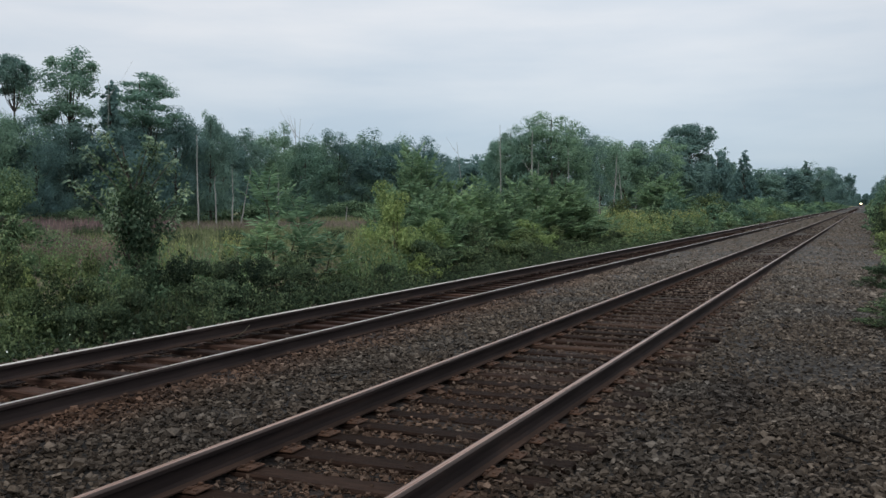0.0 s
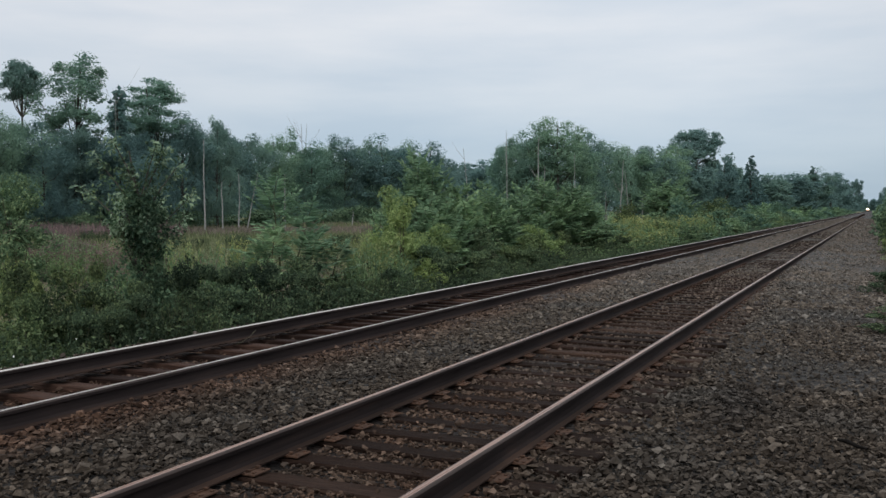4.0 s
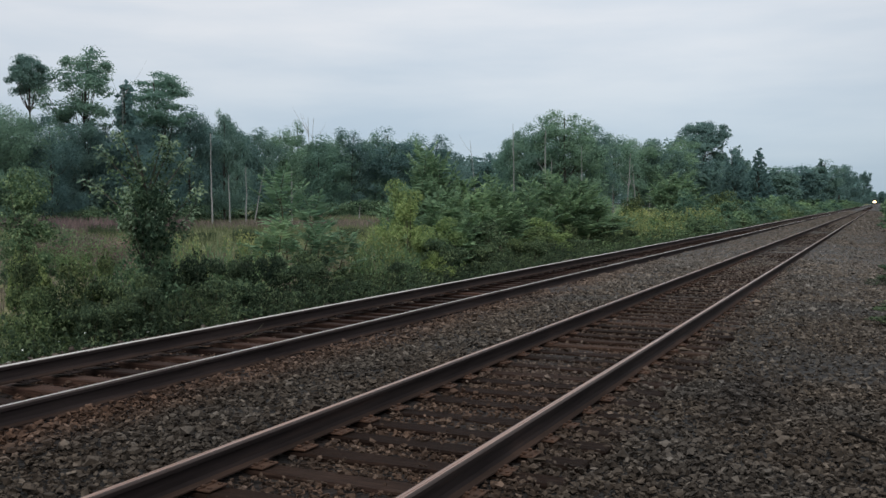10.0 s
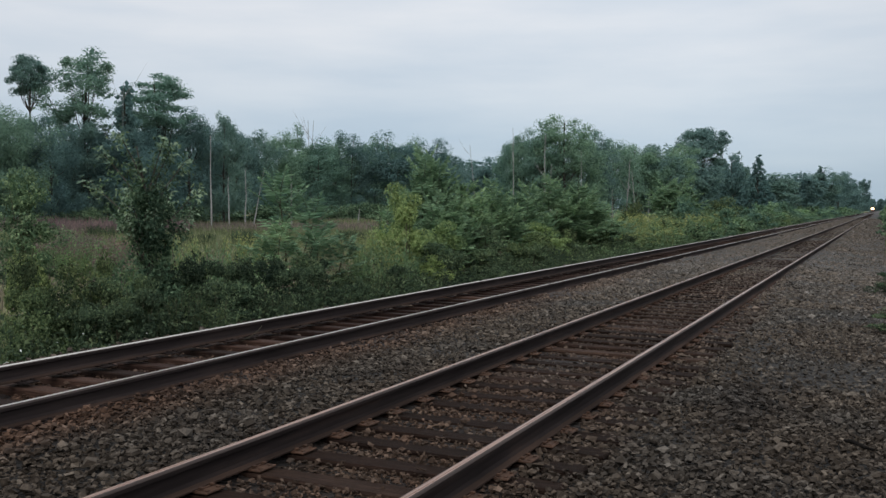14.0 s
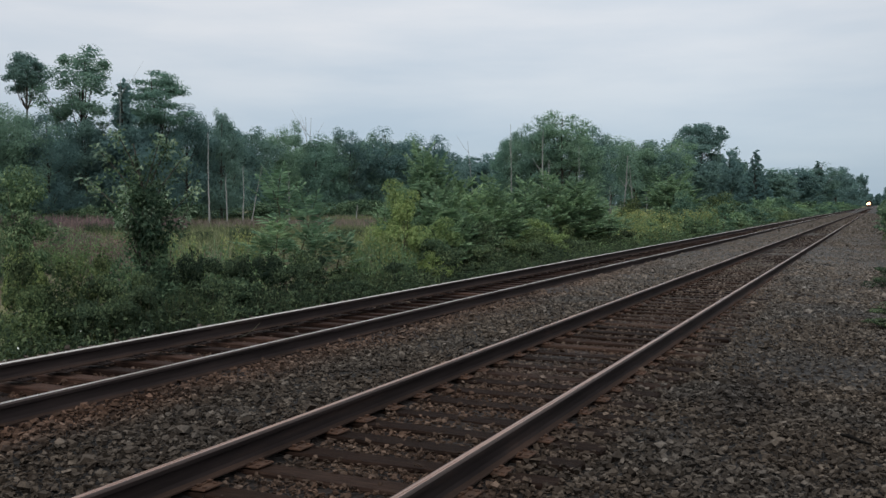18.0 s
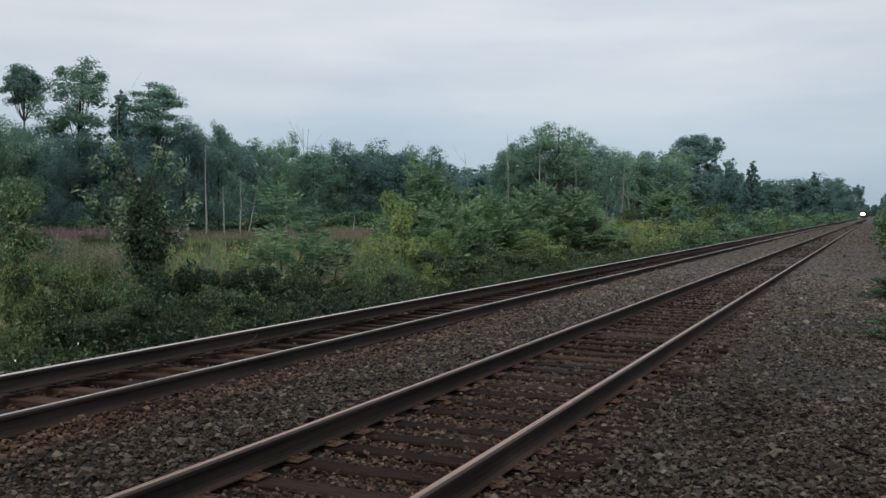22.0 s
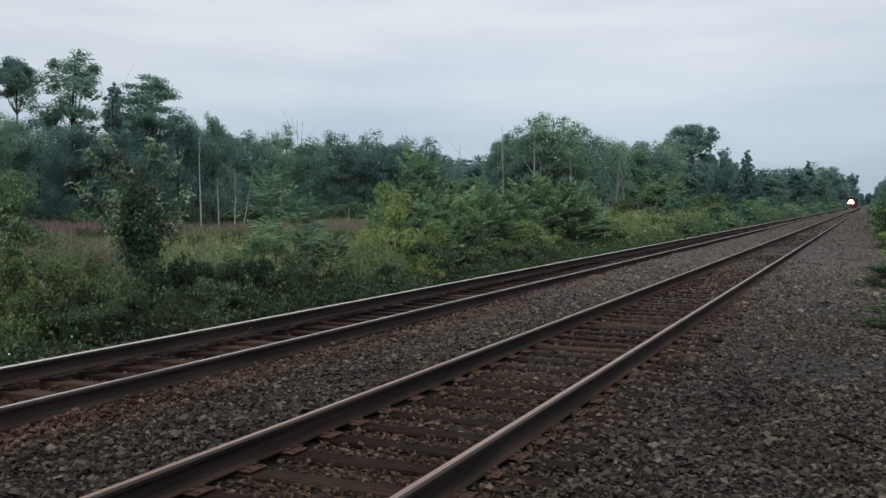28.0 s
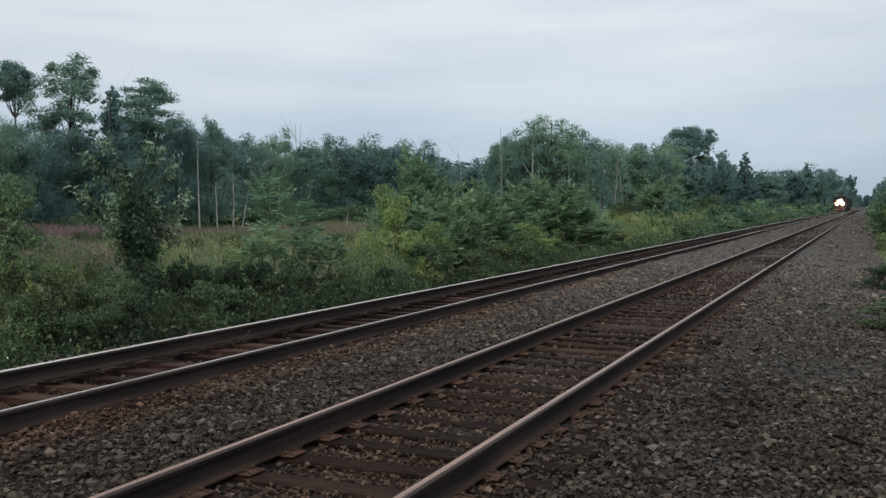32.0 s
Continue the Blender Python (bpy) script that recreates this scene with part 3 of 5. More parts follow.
def rocks(rng, n, corners):
    """Stone shapes: n variants with the given number of corners (12 or 8)."""
    if corners == 12:
        bm = bmesh.new()
        bmesh.ops.create_icosphere(bm, subdivisions=1, radius=1.0)
        v = np.array([x.co[:] for x in bm.verts])
        f = np.array([[x.index for x in fc.verts] for fc in bm.faces])
        bm.free()
    elif corners == 6:
        v = np.array([(1, 0, 0), (-1, 0, 0), (0, 1, 0), (0, -1, 0), (0, 0, 1), (0, 0, -1)], float)
        f = np.array([(a, b, c) if (a == 0) ^ (b == 3) ^ (c == 5) else (b, a, c) for a in (0, 1) for b in (2, 3) for c in (4, 5)])
    else:
        v = np.array([(x, y, z) for x in (-1, 1) for y in (-1, 1) for z in (-1, 1)], float) * 0.72
        f = np.array([(0, 1, 3), (0, 3, 2), (4, 6, 7), (4, 7, 5), (0, 4, 5), (0, 5, 1), (2, 3, 7), (2, 7, 6), (0, 2, 6), (0, 6, 4), (1, 5, 7), (1, 7, 3)])
    out = []
    for _ in range(n):
        s = rng.uniform(0.55, 1.5, 3) * (1, 1, 0.7)
        out.append(v * s + rng.normal(size=v.shape) * 0.27)
    return np.array(out), f


def scatter_stones(name, y0, y1, per_m2, size, corners, seed, rise, around=False):
    rng = np.random.default_rng(seed)
    shapes, faces = rocks(rng, 24, corners)
    x0, x1 = -10.2, 1.6
    n = int((x1 - x0) * (y1 - y0) * per_m2)
    x, y = rng.uniform(x0, x1, n), rng.uniform(y0, y1, n)
    ahead = (x > -1.2 * y - 0.4) & (x < 0.03 * y + 0.25) & (0.915 * y - 0.403 * x > 5.2)
    keep = ~ahead if around else ahead
    # thin out over the timbers
    for c in (NEAR_X, FAR_X):
        ty = np.sort(np.array([b for a, b in tie_sites if a == c]))
        j = np.clip(np.searchsorted(ty, y), 1, len(ty) - 1)
        d = np.minimum(np.abs(y - ty[j]), np.abs(y - ty[j - 1]))
        over = (np.abs(x - c) < 1.27) & (d < 0.100) & (y < 74)
        keep &= ~(over & (rng.random(n) < np.where(x - c < -0.9, 0.2, np.where(x - c > 0.9, 0.66 if c == NEAR_X else 0.1, 0.925 if c == NEAR_X else 0.86))))
        keep &= ~(np.abs(np.abs(x - c) - HALF) < np.where(rng.random(n) < 0.7, 0.13, 0.085))
    x, y = x[keep], y[keep]
    n = len(x)
    s = size * rng.lognormal(0, 0.28, n) * np.where(np.minimum(np.abs(x - NEAR_X), np.abs(x - FAR_X)) < HALF, 0.82, 1.0)
    z = bed_height(x, y) + rng.uniform(-0.55, 0.75, n) * s * rise
    q = rng.normal(size=(n, 4))
    q /= np.linalg.norm(q, axis=1, keepdims=True)
    w, a, b, c = q.T
    rot = np.stack([1 - 2 * (b * b + c * c), 2 * (a * b - c * w), 2 * (a * c + b * w), 2 * (a * b + c * w), 1 - 2 * (a * a + c * c), 2 * (b * c - a * w),
                    2 * (a * c - b * w), 2 * (b * c + a * w), 1 - 2 * (a * a + b * b)], axis=1).reshape(n, 3, 3)
    v = np.einsum("nij,nkj->nki", rot, shapes[rng.integers(0, len(shapes), n)]) * (s * 0.5)[:, None, None]
    v[:, :, 2] *= 0.68
    v += np.stack([x, y, z], axis=1)[:, None]
    f = (faces[None] + (np.arange(n) * corners)[:, None, None]).reshape(-1, 3)
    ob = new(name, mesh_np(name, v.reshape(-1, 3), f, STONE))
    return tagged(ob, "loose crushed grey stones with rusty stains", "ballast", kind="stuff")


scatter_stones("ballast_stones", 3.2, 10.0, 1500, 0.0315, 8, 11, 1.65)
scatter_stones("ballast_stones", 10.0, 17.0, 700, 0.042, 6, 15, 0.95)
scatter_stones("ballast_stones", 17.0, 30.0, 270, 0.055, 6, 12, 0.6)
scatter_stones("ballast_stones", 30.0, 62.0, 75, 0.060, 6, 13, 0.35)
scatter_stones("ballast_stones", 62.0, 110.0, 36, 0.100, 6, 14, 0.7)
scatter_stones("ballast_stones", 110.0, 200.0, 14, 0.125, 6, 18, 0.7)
scatter_stones("ballast_stones", -8.0, 16.0, 85, 0.066, 6, 16, 0.6, True)


def loose_stones(count, x0, x1, y0, y1, seed):
    """The stones nearest to the path, each a part of the ballast bed."""
    rng = np.random.default_rng(seed)
    shapes, faces = rocks(rng, 16, 8)
    kinds = [mesh_np("stone", sh * 0.5, faces, STONE) for sh in shapes]
    for i in range(count):
        x, y, size = rng.uniform(x0, x1), rng.uniform(y0, y1), rng.uniform(0.026, 0.039)
        st = child("stone", kinds[int(rng.integers(0, 16))], bed)
        st.location = (x, y, float(bed_height(x)) + rng.uniform(0.012, 0.026))
        st.rotation_euler = tuple(rng.uniform(0, 6.28, 3))
        st.scale = (size, size, size * 0.85)


loose_stones(290, -1.95, 0.35, 5.3, 8.2, 17)


# ---------------------------------------------------------------- woodland trees
def trunk_and_limbs(rng, tips, height, r0, split, sides=6):
    """A tapered, slightly bent trunk, and a limb to each tip."""
    lean = rng.normal(size=2) * 0.02 * height
    hs = np.linspace(0, 0.92, 7)
    path = np.array([(lean[0] * h * h + math.sin(h * 5 + lean[0]) * 0.012 * height, lean[1] * h * h, h * height) for h in hs])
    pieces = [tube(path, r0 * (1 - 0.85 * hs) + 0.01 * r0, sides + 2)]
    for t in tips:
        h0 = float(np.clip(t[2] / height * rng.uniform(0.5, 0.8), split, 0.85))
        a = np.array([np.interp(h0, hs, path[:, i]) for i in range(3)])
        mid = a * 0.5 + np.asarray(t) * 0.5 + (0, 0, -0.04 * height)
        r = r0 * (1 - 0.85 * h0) * 0.5
        pieces.append(tube([a, mid, t], [r, r * 0.6, r * 0.15], sides - 1))
    return join(pieces)


def grown(name, seed, height, width, lumps, per, leaf, bark, foliage, low=0.25, size=0.26, shape="round"):
    """A tree kind: trunk mesh and crown mesh, of that height and crown width."""
    rng = np.random.default_rng(seed)
    centres, rads = [], []
    squash = 0.42 if shape == "tier" else 0.85
    for i in range(lumps):
        rad = width * size * rng.uniform(0.6, 1.15)
        if shape == "cone":
            h = low + (0.99 - low) * (1 - math.sqrt((i + 0.5) / lumps))
            w, r = i * 2.4 + rng.uniform(-0.3, 0.3), (1.0 - (h - low) / (1 - low)) * width / 2 * rng.uniform(0.3, 1.0)
            centres.append((r * math.cos(w), r * math.sin(w), h * height))
            rads.append(rad * (0.7 + 0.5 * (1 - h)))
            continue
        d = rng.normal(size=3)
        d /= np.linalg.norm(d)
        swell = (0.96 + 0.26 * noise.noise((d[0] * 2.4 + seed, d[1] * 2.4, d[2] * 2.4))) if shape == "dome" else 0.92 + 0.42 * noise.noise((d[0] * 1.5 + seed, d[1] * 1.5, d[2] * 1.5))
        f = rng.uniform(0.2, 1.0) ** 0.45 * (1 - 0.75 * size * 2) * swell
        flat = 1.0 if d[2] > 0 or low > 0.3 else 1 / max(0.42, math.sqrt(1 - d[2] ** 2))
        centres.append((d[0] * f * flat * width / 2, d[1] * f * flat * width / 2, height * ((1 + low) / 2 + d[2] * f * (1 - low) / 2 * (1.0 if d[2] > 0 or low > 0.3 else 1.3))))
        rads.append(rad)
    pts, ways, faces, inner = [], [], [], []
    heart = np.array((0, 0, height * (0.3 + 0.7 * low)))
    for c, rad in zip(centres, rads):
        p, d, out = shell(rng, per, c, rad, squash)
        inner.append(inside(rng, 14, c, rad * (0.6 if shape == "tier" else 1.0)))
        pts.append(p)
        ways.append(d)
        far = (p - heart) / (width / 2, width / 2, height * (1 - low) / 2)
        faces.append(out * 0.75 + far / (np.linalg.norm(far, axis=1, keepdims=True) + 0.2) * 0.55 + (0, 0, 0.3))
    v, f = join([leaves(rng, np.concatenate(pts), np.concatenate(ways), leaf, 0.75, 0.1, 0.32, np.concatenate(faces)),
                 leaves(rng, np.concatenate([a for a, b in inner]), np.concatenate([b for a, b in inner]), leaf * 1.9, 0.9)])
    # bring the crown to its exact height and width
    grow_xy = width / 2 / np.percentile(np.hypot(v[:, 0], v[:, 1]), 98)
    grow_z = height / np.percentile(v[:, 2], 99.9)
    v *= (grow_xy, grow_xy, grow_z)
    centres = [np.array(c) * (grow_xy, grow_xy, grow_z) for c in centres]
    v[:, 2] = np.maximum(v[:, 2], 0.02)
    tv, tf = trunk_and_limbs(rng, centres[::4], height, height * 0.010 + 0.05, low * (0.95 if low > 0.6 else 0.6))
    return name, mesh_np("trunk", tv, tf, bark, smooth=True), mesh_np("crown", v, f, foliage), height, width


def plant(kind, x, y, height, width, turn, label, category="tree", group=""):
    name, trunk, crown, h, w = kind
    name = "woodland_brush" if category == "bush" else name
    t = thing(name, pose(x, y, float(land_height(x)) - 0.08, 0, 0, turn), label, category, group)
    t.scale = (width / w, width / w, height / h)
    child("trunk", trunk, t)
    child("crown", crown, t)
    return t


# two oaks take the darker leaf, the wood's shade put into their colour
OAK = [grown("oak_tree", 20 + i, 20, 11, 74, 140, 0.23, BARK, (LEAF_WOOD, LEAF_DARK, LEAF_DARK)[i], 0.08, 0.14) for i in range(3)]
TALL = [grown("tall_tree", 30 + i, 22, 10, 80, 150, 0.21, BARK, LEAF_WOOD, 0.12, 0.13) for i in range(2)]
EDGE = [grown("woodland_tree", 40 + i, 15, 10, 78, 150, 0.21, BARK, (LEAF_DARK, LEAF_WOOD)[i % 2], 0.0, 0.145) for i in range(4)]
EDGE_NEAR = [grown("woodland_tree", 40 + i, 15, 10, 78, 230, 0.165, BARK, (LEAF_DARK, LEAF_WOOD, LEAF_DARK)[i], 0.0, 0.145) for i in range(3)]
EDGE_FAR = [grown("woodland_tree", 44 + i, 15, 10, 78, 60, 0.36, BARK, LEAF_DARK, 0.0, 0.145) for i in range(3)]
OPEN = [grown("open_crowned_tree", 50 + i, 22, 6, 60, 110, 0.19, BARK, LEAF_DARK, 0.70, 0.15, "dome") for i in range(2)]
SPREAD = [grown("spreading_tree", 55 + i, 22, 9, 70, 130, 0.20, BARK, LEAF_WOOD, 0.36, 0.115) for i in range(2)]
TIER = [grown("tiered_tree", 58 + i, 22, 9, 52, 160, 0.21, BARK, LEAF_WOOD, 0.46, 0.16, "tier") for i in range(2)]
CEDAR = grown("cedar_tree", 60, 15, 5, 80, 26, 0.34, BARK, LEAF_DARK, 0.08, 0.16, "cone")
BRUSH = [grown("woodland_brush", 65 + i, 4, 5, 34, 120, 0.16, BARK, LEAF_BUSH, 0.0, 0.17) for i in range(3)]
LARCH = [grown("tiered_evergreen", 69, 15, 8, 260, 26, 0.20, BARK, LEAF_DARK, 0.15, 0.043, "cone")]
DOME = [grown("round_oak_tree", 75, 20, 11, 90, 90, 0.28, BARK, LEAF_DARK, 0.58, 0.12, "dome")]
KINDS = {"oak": OAK, "tall": TALL, "edge": EDGE, "open": OPEN, "cedar": [CEDAR], "spread": SPREAD, "tier": TIER, "brush": BRUSH, "larch": LARCH, "dome": DOME}
NAMES = {"dome": "round-crowned oak standing above the wood", "larch": "pointed evergreen rising above the wood", "brush": "low dark green brush at the foot of the wood", "tier": "tall tree with leafy boughs in flat tiers", "spread": "tall tree with a full rounded crown above the wood", "oak": "broad oak with a dense grey-green crown", "tall": "tall hardwood tree with a high leafy crown",
         "edge": "dark green tree at the edge of the wood", "open": "tall tree with an open, airy crown against the sky",
         "cedar": "dark narrow evergreen among hardwood trees"}
pick = random.Random(77)


def grove(kind, rows):
    """Trees as (x, y, height, crown width)."""
    for x, y, h, w in rows:
        d = math.hypot(x, y)
        # leaf set by distance and place; darker leaves stand in for deep shade
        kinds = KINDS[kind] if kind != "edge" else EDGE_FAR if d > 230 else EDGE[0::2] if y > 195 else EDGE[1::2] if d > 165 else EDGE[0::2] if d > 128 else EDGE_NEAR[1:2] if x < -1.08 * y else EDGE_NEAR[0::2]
        plant(pick.choice(kinds), x, y, h * (0.65 if kind == "brush" else 1.0), w, pick.uniform(0, 360), NAMES[kind], "bush" if kind == "brush" else "tree", "brush at the foot of the wood" if kind == "brush" else "trees of the wood")


grove("open", (
    (-85.2, 77.3, 19.2, 4.8),
))
grove("tier", (
    (-81.8, 94.4, 19.2, 10.0),
))
grove("spread", (
    (-85.5, 85.2, 20.8, 11.0),
))
grove("tall", (
    (-91.2, 119.1, 17.0, 4.7),
    (-93.8, 144.2, 17.4, 7.3),
    (-56.0, 166.9, 18.8, 11.3),
    (-52.3, 167.0, 19.7, 12.4),
    (-61.4, 171.3, 17.7, 7.8),
))
grove("oak", (
    (-42.5, 260.6, 17.8, 17.4),
    (-83.3, 159.6, 16.8, 14.1),
    (-80.5, 172.1, 16.1, 9.5),
    (-49.9, 179.2, 18.1, 11.8),
    (-47.6, 204.5, 16.7, 16.2),
    (-43.6, 217.7, 17.4, 15.5),
    (-88.7, 154.3, 16.5, 8.8),
    (-23.0, 429.4, 20.7, 20.1),
    (-18.3, 479.7, 20.4, 18.5),
))
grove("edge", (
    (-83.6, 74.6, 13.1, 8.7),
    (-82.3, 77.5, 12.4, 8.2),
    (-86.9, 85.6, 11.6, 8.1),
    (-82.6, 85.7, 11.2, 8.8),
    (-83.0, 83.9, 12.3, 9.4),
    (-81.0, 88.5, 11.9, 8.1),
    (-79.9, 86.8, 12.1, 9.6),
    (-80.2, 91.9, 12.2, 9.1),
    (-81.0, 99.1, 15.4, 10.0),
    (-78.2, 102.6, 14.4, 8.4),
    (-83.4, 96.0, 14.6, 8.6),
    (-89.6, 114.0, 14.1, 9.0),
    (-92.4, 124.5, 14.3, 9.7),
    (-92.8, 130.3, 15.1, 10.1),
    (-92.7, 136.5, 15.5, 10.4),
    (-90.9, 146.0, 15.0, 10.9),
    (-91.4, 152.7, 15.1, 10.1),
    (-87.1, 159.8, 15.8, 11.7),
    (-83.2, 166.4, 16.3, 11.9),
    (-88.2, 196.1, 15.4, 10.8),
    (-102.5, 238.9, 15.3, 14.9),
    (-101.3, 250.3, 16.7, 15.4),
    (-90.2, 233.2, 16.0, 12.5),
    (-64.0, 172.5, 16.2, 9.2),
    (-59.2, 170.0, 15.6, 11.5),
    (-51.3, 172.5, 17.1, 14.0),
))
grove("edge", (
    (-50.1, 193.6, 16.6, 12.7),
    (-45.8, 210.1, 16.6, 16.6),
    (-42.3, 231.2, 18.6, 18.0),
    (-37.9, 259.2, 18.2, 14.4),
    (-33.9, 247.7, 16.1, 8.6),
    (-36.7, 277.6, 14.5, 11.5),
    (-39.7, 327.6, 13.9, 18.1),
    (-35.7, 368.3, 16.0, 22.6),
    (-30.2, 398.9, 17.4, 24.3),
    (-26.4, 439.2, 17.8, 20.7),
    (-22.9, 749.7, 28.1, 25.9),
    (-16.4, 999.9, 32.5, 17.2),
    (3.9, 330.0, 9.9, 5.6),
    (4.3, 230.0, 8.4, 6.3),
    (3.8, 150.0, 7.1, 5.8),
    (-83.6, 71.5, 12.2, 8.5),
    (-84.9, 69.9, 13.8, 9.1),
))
grove("brush", (
    (-84.2, 72.4, 3.4, 4.2),
    (-83.0, 73.7, 4.0, 4.3),
    (-81.8, 75.1, 1.9, 4.5),
    (-80.5, 76.5, 2.5, 4.7),
    (-79.1, 77.8, 3.2, 4.9),
    (-77.8, 79.2, 3.9, 5.1),
    (-76.4, 80.5, 1.7, 5.2),
    (-74.9, 81.9, 2.3, 5.4),
    (-73.4, 83.2, 3.0, 5.6),
    (-71.9, 84.6, 3.7, 5.8),
    (-88.7, 108.3, 4.8, 7.5),
    (-86.7, 109.9, 2.0, 7.8),
    (-84.6, 111.6, 2.8, 8.0),
    (-82.5, 113.1, 3.7, 8.2),
    (-80.3, 114.7, 4.6, 8.5),
    (-89.2, 132.8, 1.5, 5.4),
    (-86.6, 134.5, 2.6, 5.7),
    (-84.0, 136.2, 3.6, 5.9),
    (-81.3, 137.8, 4.6, 6.1),
    (-78.5, 139.4, 1.2, 6.4),
    (-75.8, 140.9, 2.3, 6.6),
    (-72.9, 142.4, 3.3, 6.9),
    (-70.1, 143.8, 4.3, 7.1),
    (-67.2, 145.2, 5.4, 7.3),
))
grove("brush", (
    (-83.0, 148.8, 5.6, 9.0),
    (-86.2, 150.4, 4.9, 8.0),
    (-79.6, 150.8, 4.6, 8.0),
    (-69.1, 157.5, 1.9, 8.1),
    (-65.9, 158.9, 3.0, 8.4),
    (-62.8, 160.1, 4.1, 8.6),
    (-59.6, 161.4, 5.2, 8.9),
    (-56.3, 162.5, 1.6, 9.1),
    (-53.1, 163.6, 2.7, 9.3),
    (-49.9, 164.6, 3.8, 9.5),
))
grove("dome", (
    (-42.7, 258.5, 24.3, 14.6),
))
grove("larch", (
    (-25.6, 228.6, 15.0, 9.0),
    (-23.4, 429.5, 20.8, 12.6),
))
grove("cedar", (
    (-80.0, 86.7, 16.6, 5.6),
))

# the depth of the wood behind its edge, and the far ends of the line
def far_woods(name, spots, seed, leaf, label):
    """A belt of tree crowns as one thing: spots are (x, y, height, radius)."""
    rng = np.random.default_rng(seed)
    pts, ways, faces, inner = [], [], [], []
    for x, y, h, r in spots:
        for _ in range(14):
            hh = rng.uniform(0.12, 0.92)
            w = rng.uniform(0, 6.28)
            rr = r * rng.uniform(0.1, 0.8) * (1.15 - hh * 0.6)
            c, rad = (x + rr * math.cos(w), y + rr * math.sin(w), hh * h - 0.6), r * rng.uniform(0.32, 0.55)
            p, d, out = shell(rng, 62, c, rad, 0.8)
            inner.append(inside(rng, 12, c, rad))
            pts.append(p)
            ways.append(d)
            faces.append(out + (0, 0, 0.45))
    v, f = join([leaves(rng, np.concatenate(pts), np.concatenate(ways), leaf, 0.8, 0.1, 0.32, np.concatenate(faces)),
                 leaves(rng, np.concatenate([a for a, b in inner]), np.concatenate([b for a, b in inner]), leaf * 1.8, 0.9)])
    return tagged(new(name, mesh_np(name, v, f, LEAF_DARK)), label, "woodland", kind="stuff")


belt = random.Random(5)
spots = []
for i in range(90):
    bearing = radians(8 + 44 * i / 89 + belt.uniform(-0.4, 0.4))
    reach = 165 + 120 * (1 - i / 89) + belt.uniform(0, 25)
    spots.append((-math.sin(bearing) * reach, math.cos(bearing) * reach, belt.uniform(11, 14.5), belt.uniform(5, 7)))
for i in range(40):
    y = 300 + 22 * i
    spots.append((-(46 - 0.03 * y) - belt.uniform(0, 14), y, belt.uniform(12, 16), belt.uniform(5, 7)))
far_woods("far_woods", spots, 8, 0.75, "dark dense woodland behind the marsh")
spots = [(belt.uniform(-75, 60), belt.uniform(1750, 1950), belt.uniform(15, 22), belt.uniform(6, 9)) for _ in range(44)]
far_woods("distant_woods", spots, 9, 2.2, "distant woodland where the line runs out of sight")


def dead_tree(x, y, height, radius, lean, seed, forks=0):
    rng = np.random.default_rng(seed)
    t = thing("dead_tree", pose(x, y, float(land_height(x)) - 0.1), "bleached bare dead trunk standing in the marsh", "dead tree", "dead trees of the marsh")
    hs = np.linspace(0, 1, 9)
    sway = np.cumsum(rng.normal(size=(9, 2)) * radius * 0.28, axis=0)
    path = np.array([(lean * height * h + sway[i, 0], sway[i, 1], h * height) for i, h in enumerate(hs)])
    v, q = tube(path, radius * 0.8 * (1 - 0.7 * hs) * rng.uniform(0.85, 1.15, 9), 8)
    child("trunk", mesh_np("trunk", v, q, DEADWOOD, smooth=True), t)
    for i in range(forks):
        h0 = rng.uniform(0.45, 0.9)
        a = np.array([np.interp(h0, hs, path[:, k]) for k in range(3)])
        w, ln = rng.uniform(0, 6.28), height * rng.uniform(0.12, 0.26)
        tip = a + (math.cos(w) * ln * 0.7, math.sin(w) * ln * 0.7, ln)
        v, q = tube([a, (a + tip) / 2 + (0, 0, -ln * 0.08), tip], [radius * 0.34, radius * 0.24, radius * 0.08], 5)
        child("branch", mesh_np("branch", v, q, DEADWOOD, smooth=True), t)
    return t


for i, (x, y, h, r, lean, forks) in enumerate((
    (-72.7, 93.0, 11.1, 0.14, 0.00, 0),
    (-71.1, 94.4, 6.2, 0.13, 0.01, 0),
    (-70.7, 97.0, 7.3, 0.11, -0.01, 0),
    (-68.9, 96.0, 7.2, 0.11, 0.25, 0),
    (-67.2, 101.8, 7.2, 0.11, -0.02, 0),
    (-58.3, 157.6, 16.6, 0.13, -0.02, 1),
    (-52.3, 156.5, 15.1, 0.19, 0.00, 1),
    (-49.7, 152.1, 10.0, 0.14, 0.00, 0),
    (-47.8, 163.1, 12.7, 0.11, 0.00, 0),
    (-43.7, 179.6, 12.1, 0.18, 0.07, 2),
    (-42.2, 180.3, 10.2, 0.15, -0.09, 1),
    (-76.6, 184.8, 15.7, 0.13, -0.10, 1),
    (-69.0, 121.8, 2.6, 0.13, 0.00, 0),
    (-94.9, 150.5, 18.5, 0.13, -0.05, 6),
    (-96.7, 152.0, 18.5, 0.13, 0.06, 5),
    (-80.0, 85.7, 16.8, 0.06, 0.04, 5),
    (-45.0, 174.3, 6.2, 0.11, 0.00, 0),
    (-40.9, 185.5, 5.2, 0.10, 0.00, 0),
    (-48.2, 173.4, 6.2, 0.12, 0.00, 0),
)):
    dead_tree(x, y, h, r, lean, 300 + i, forks)


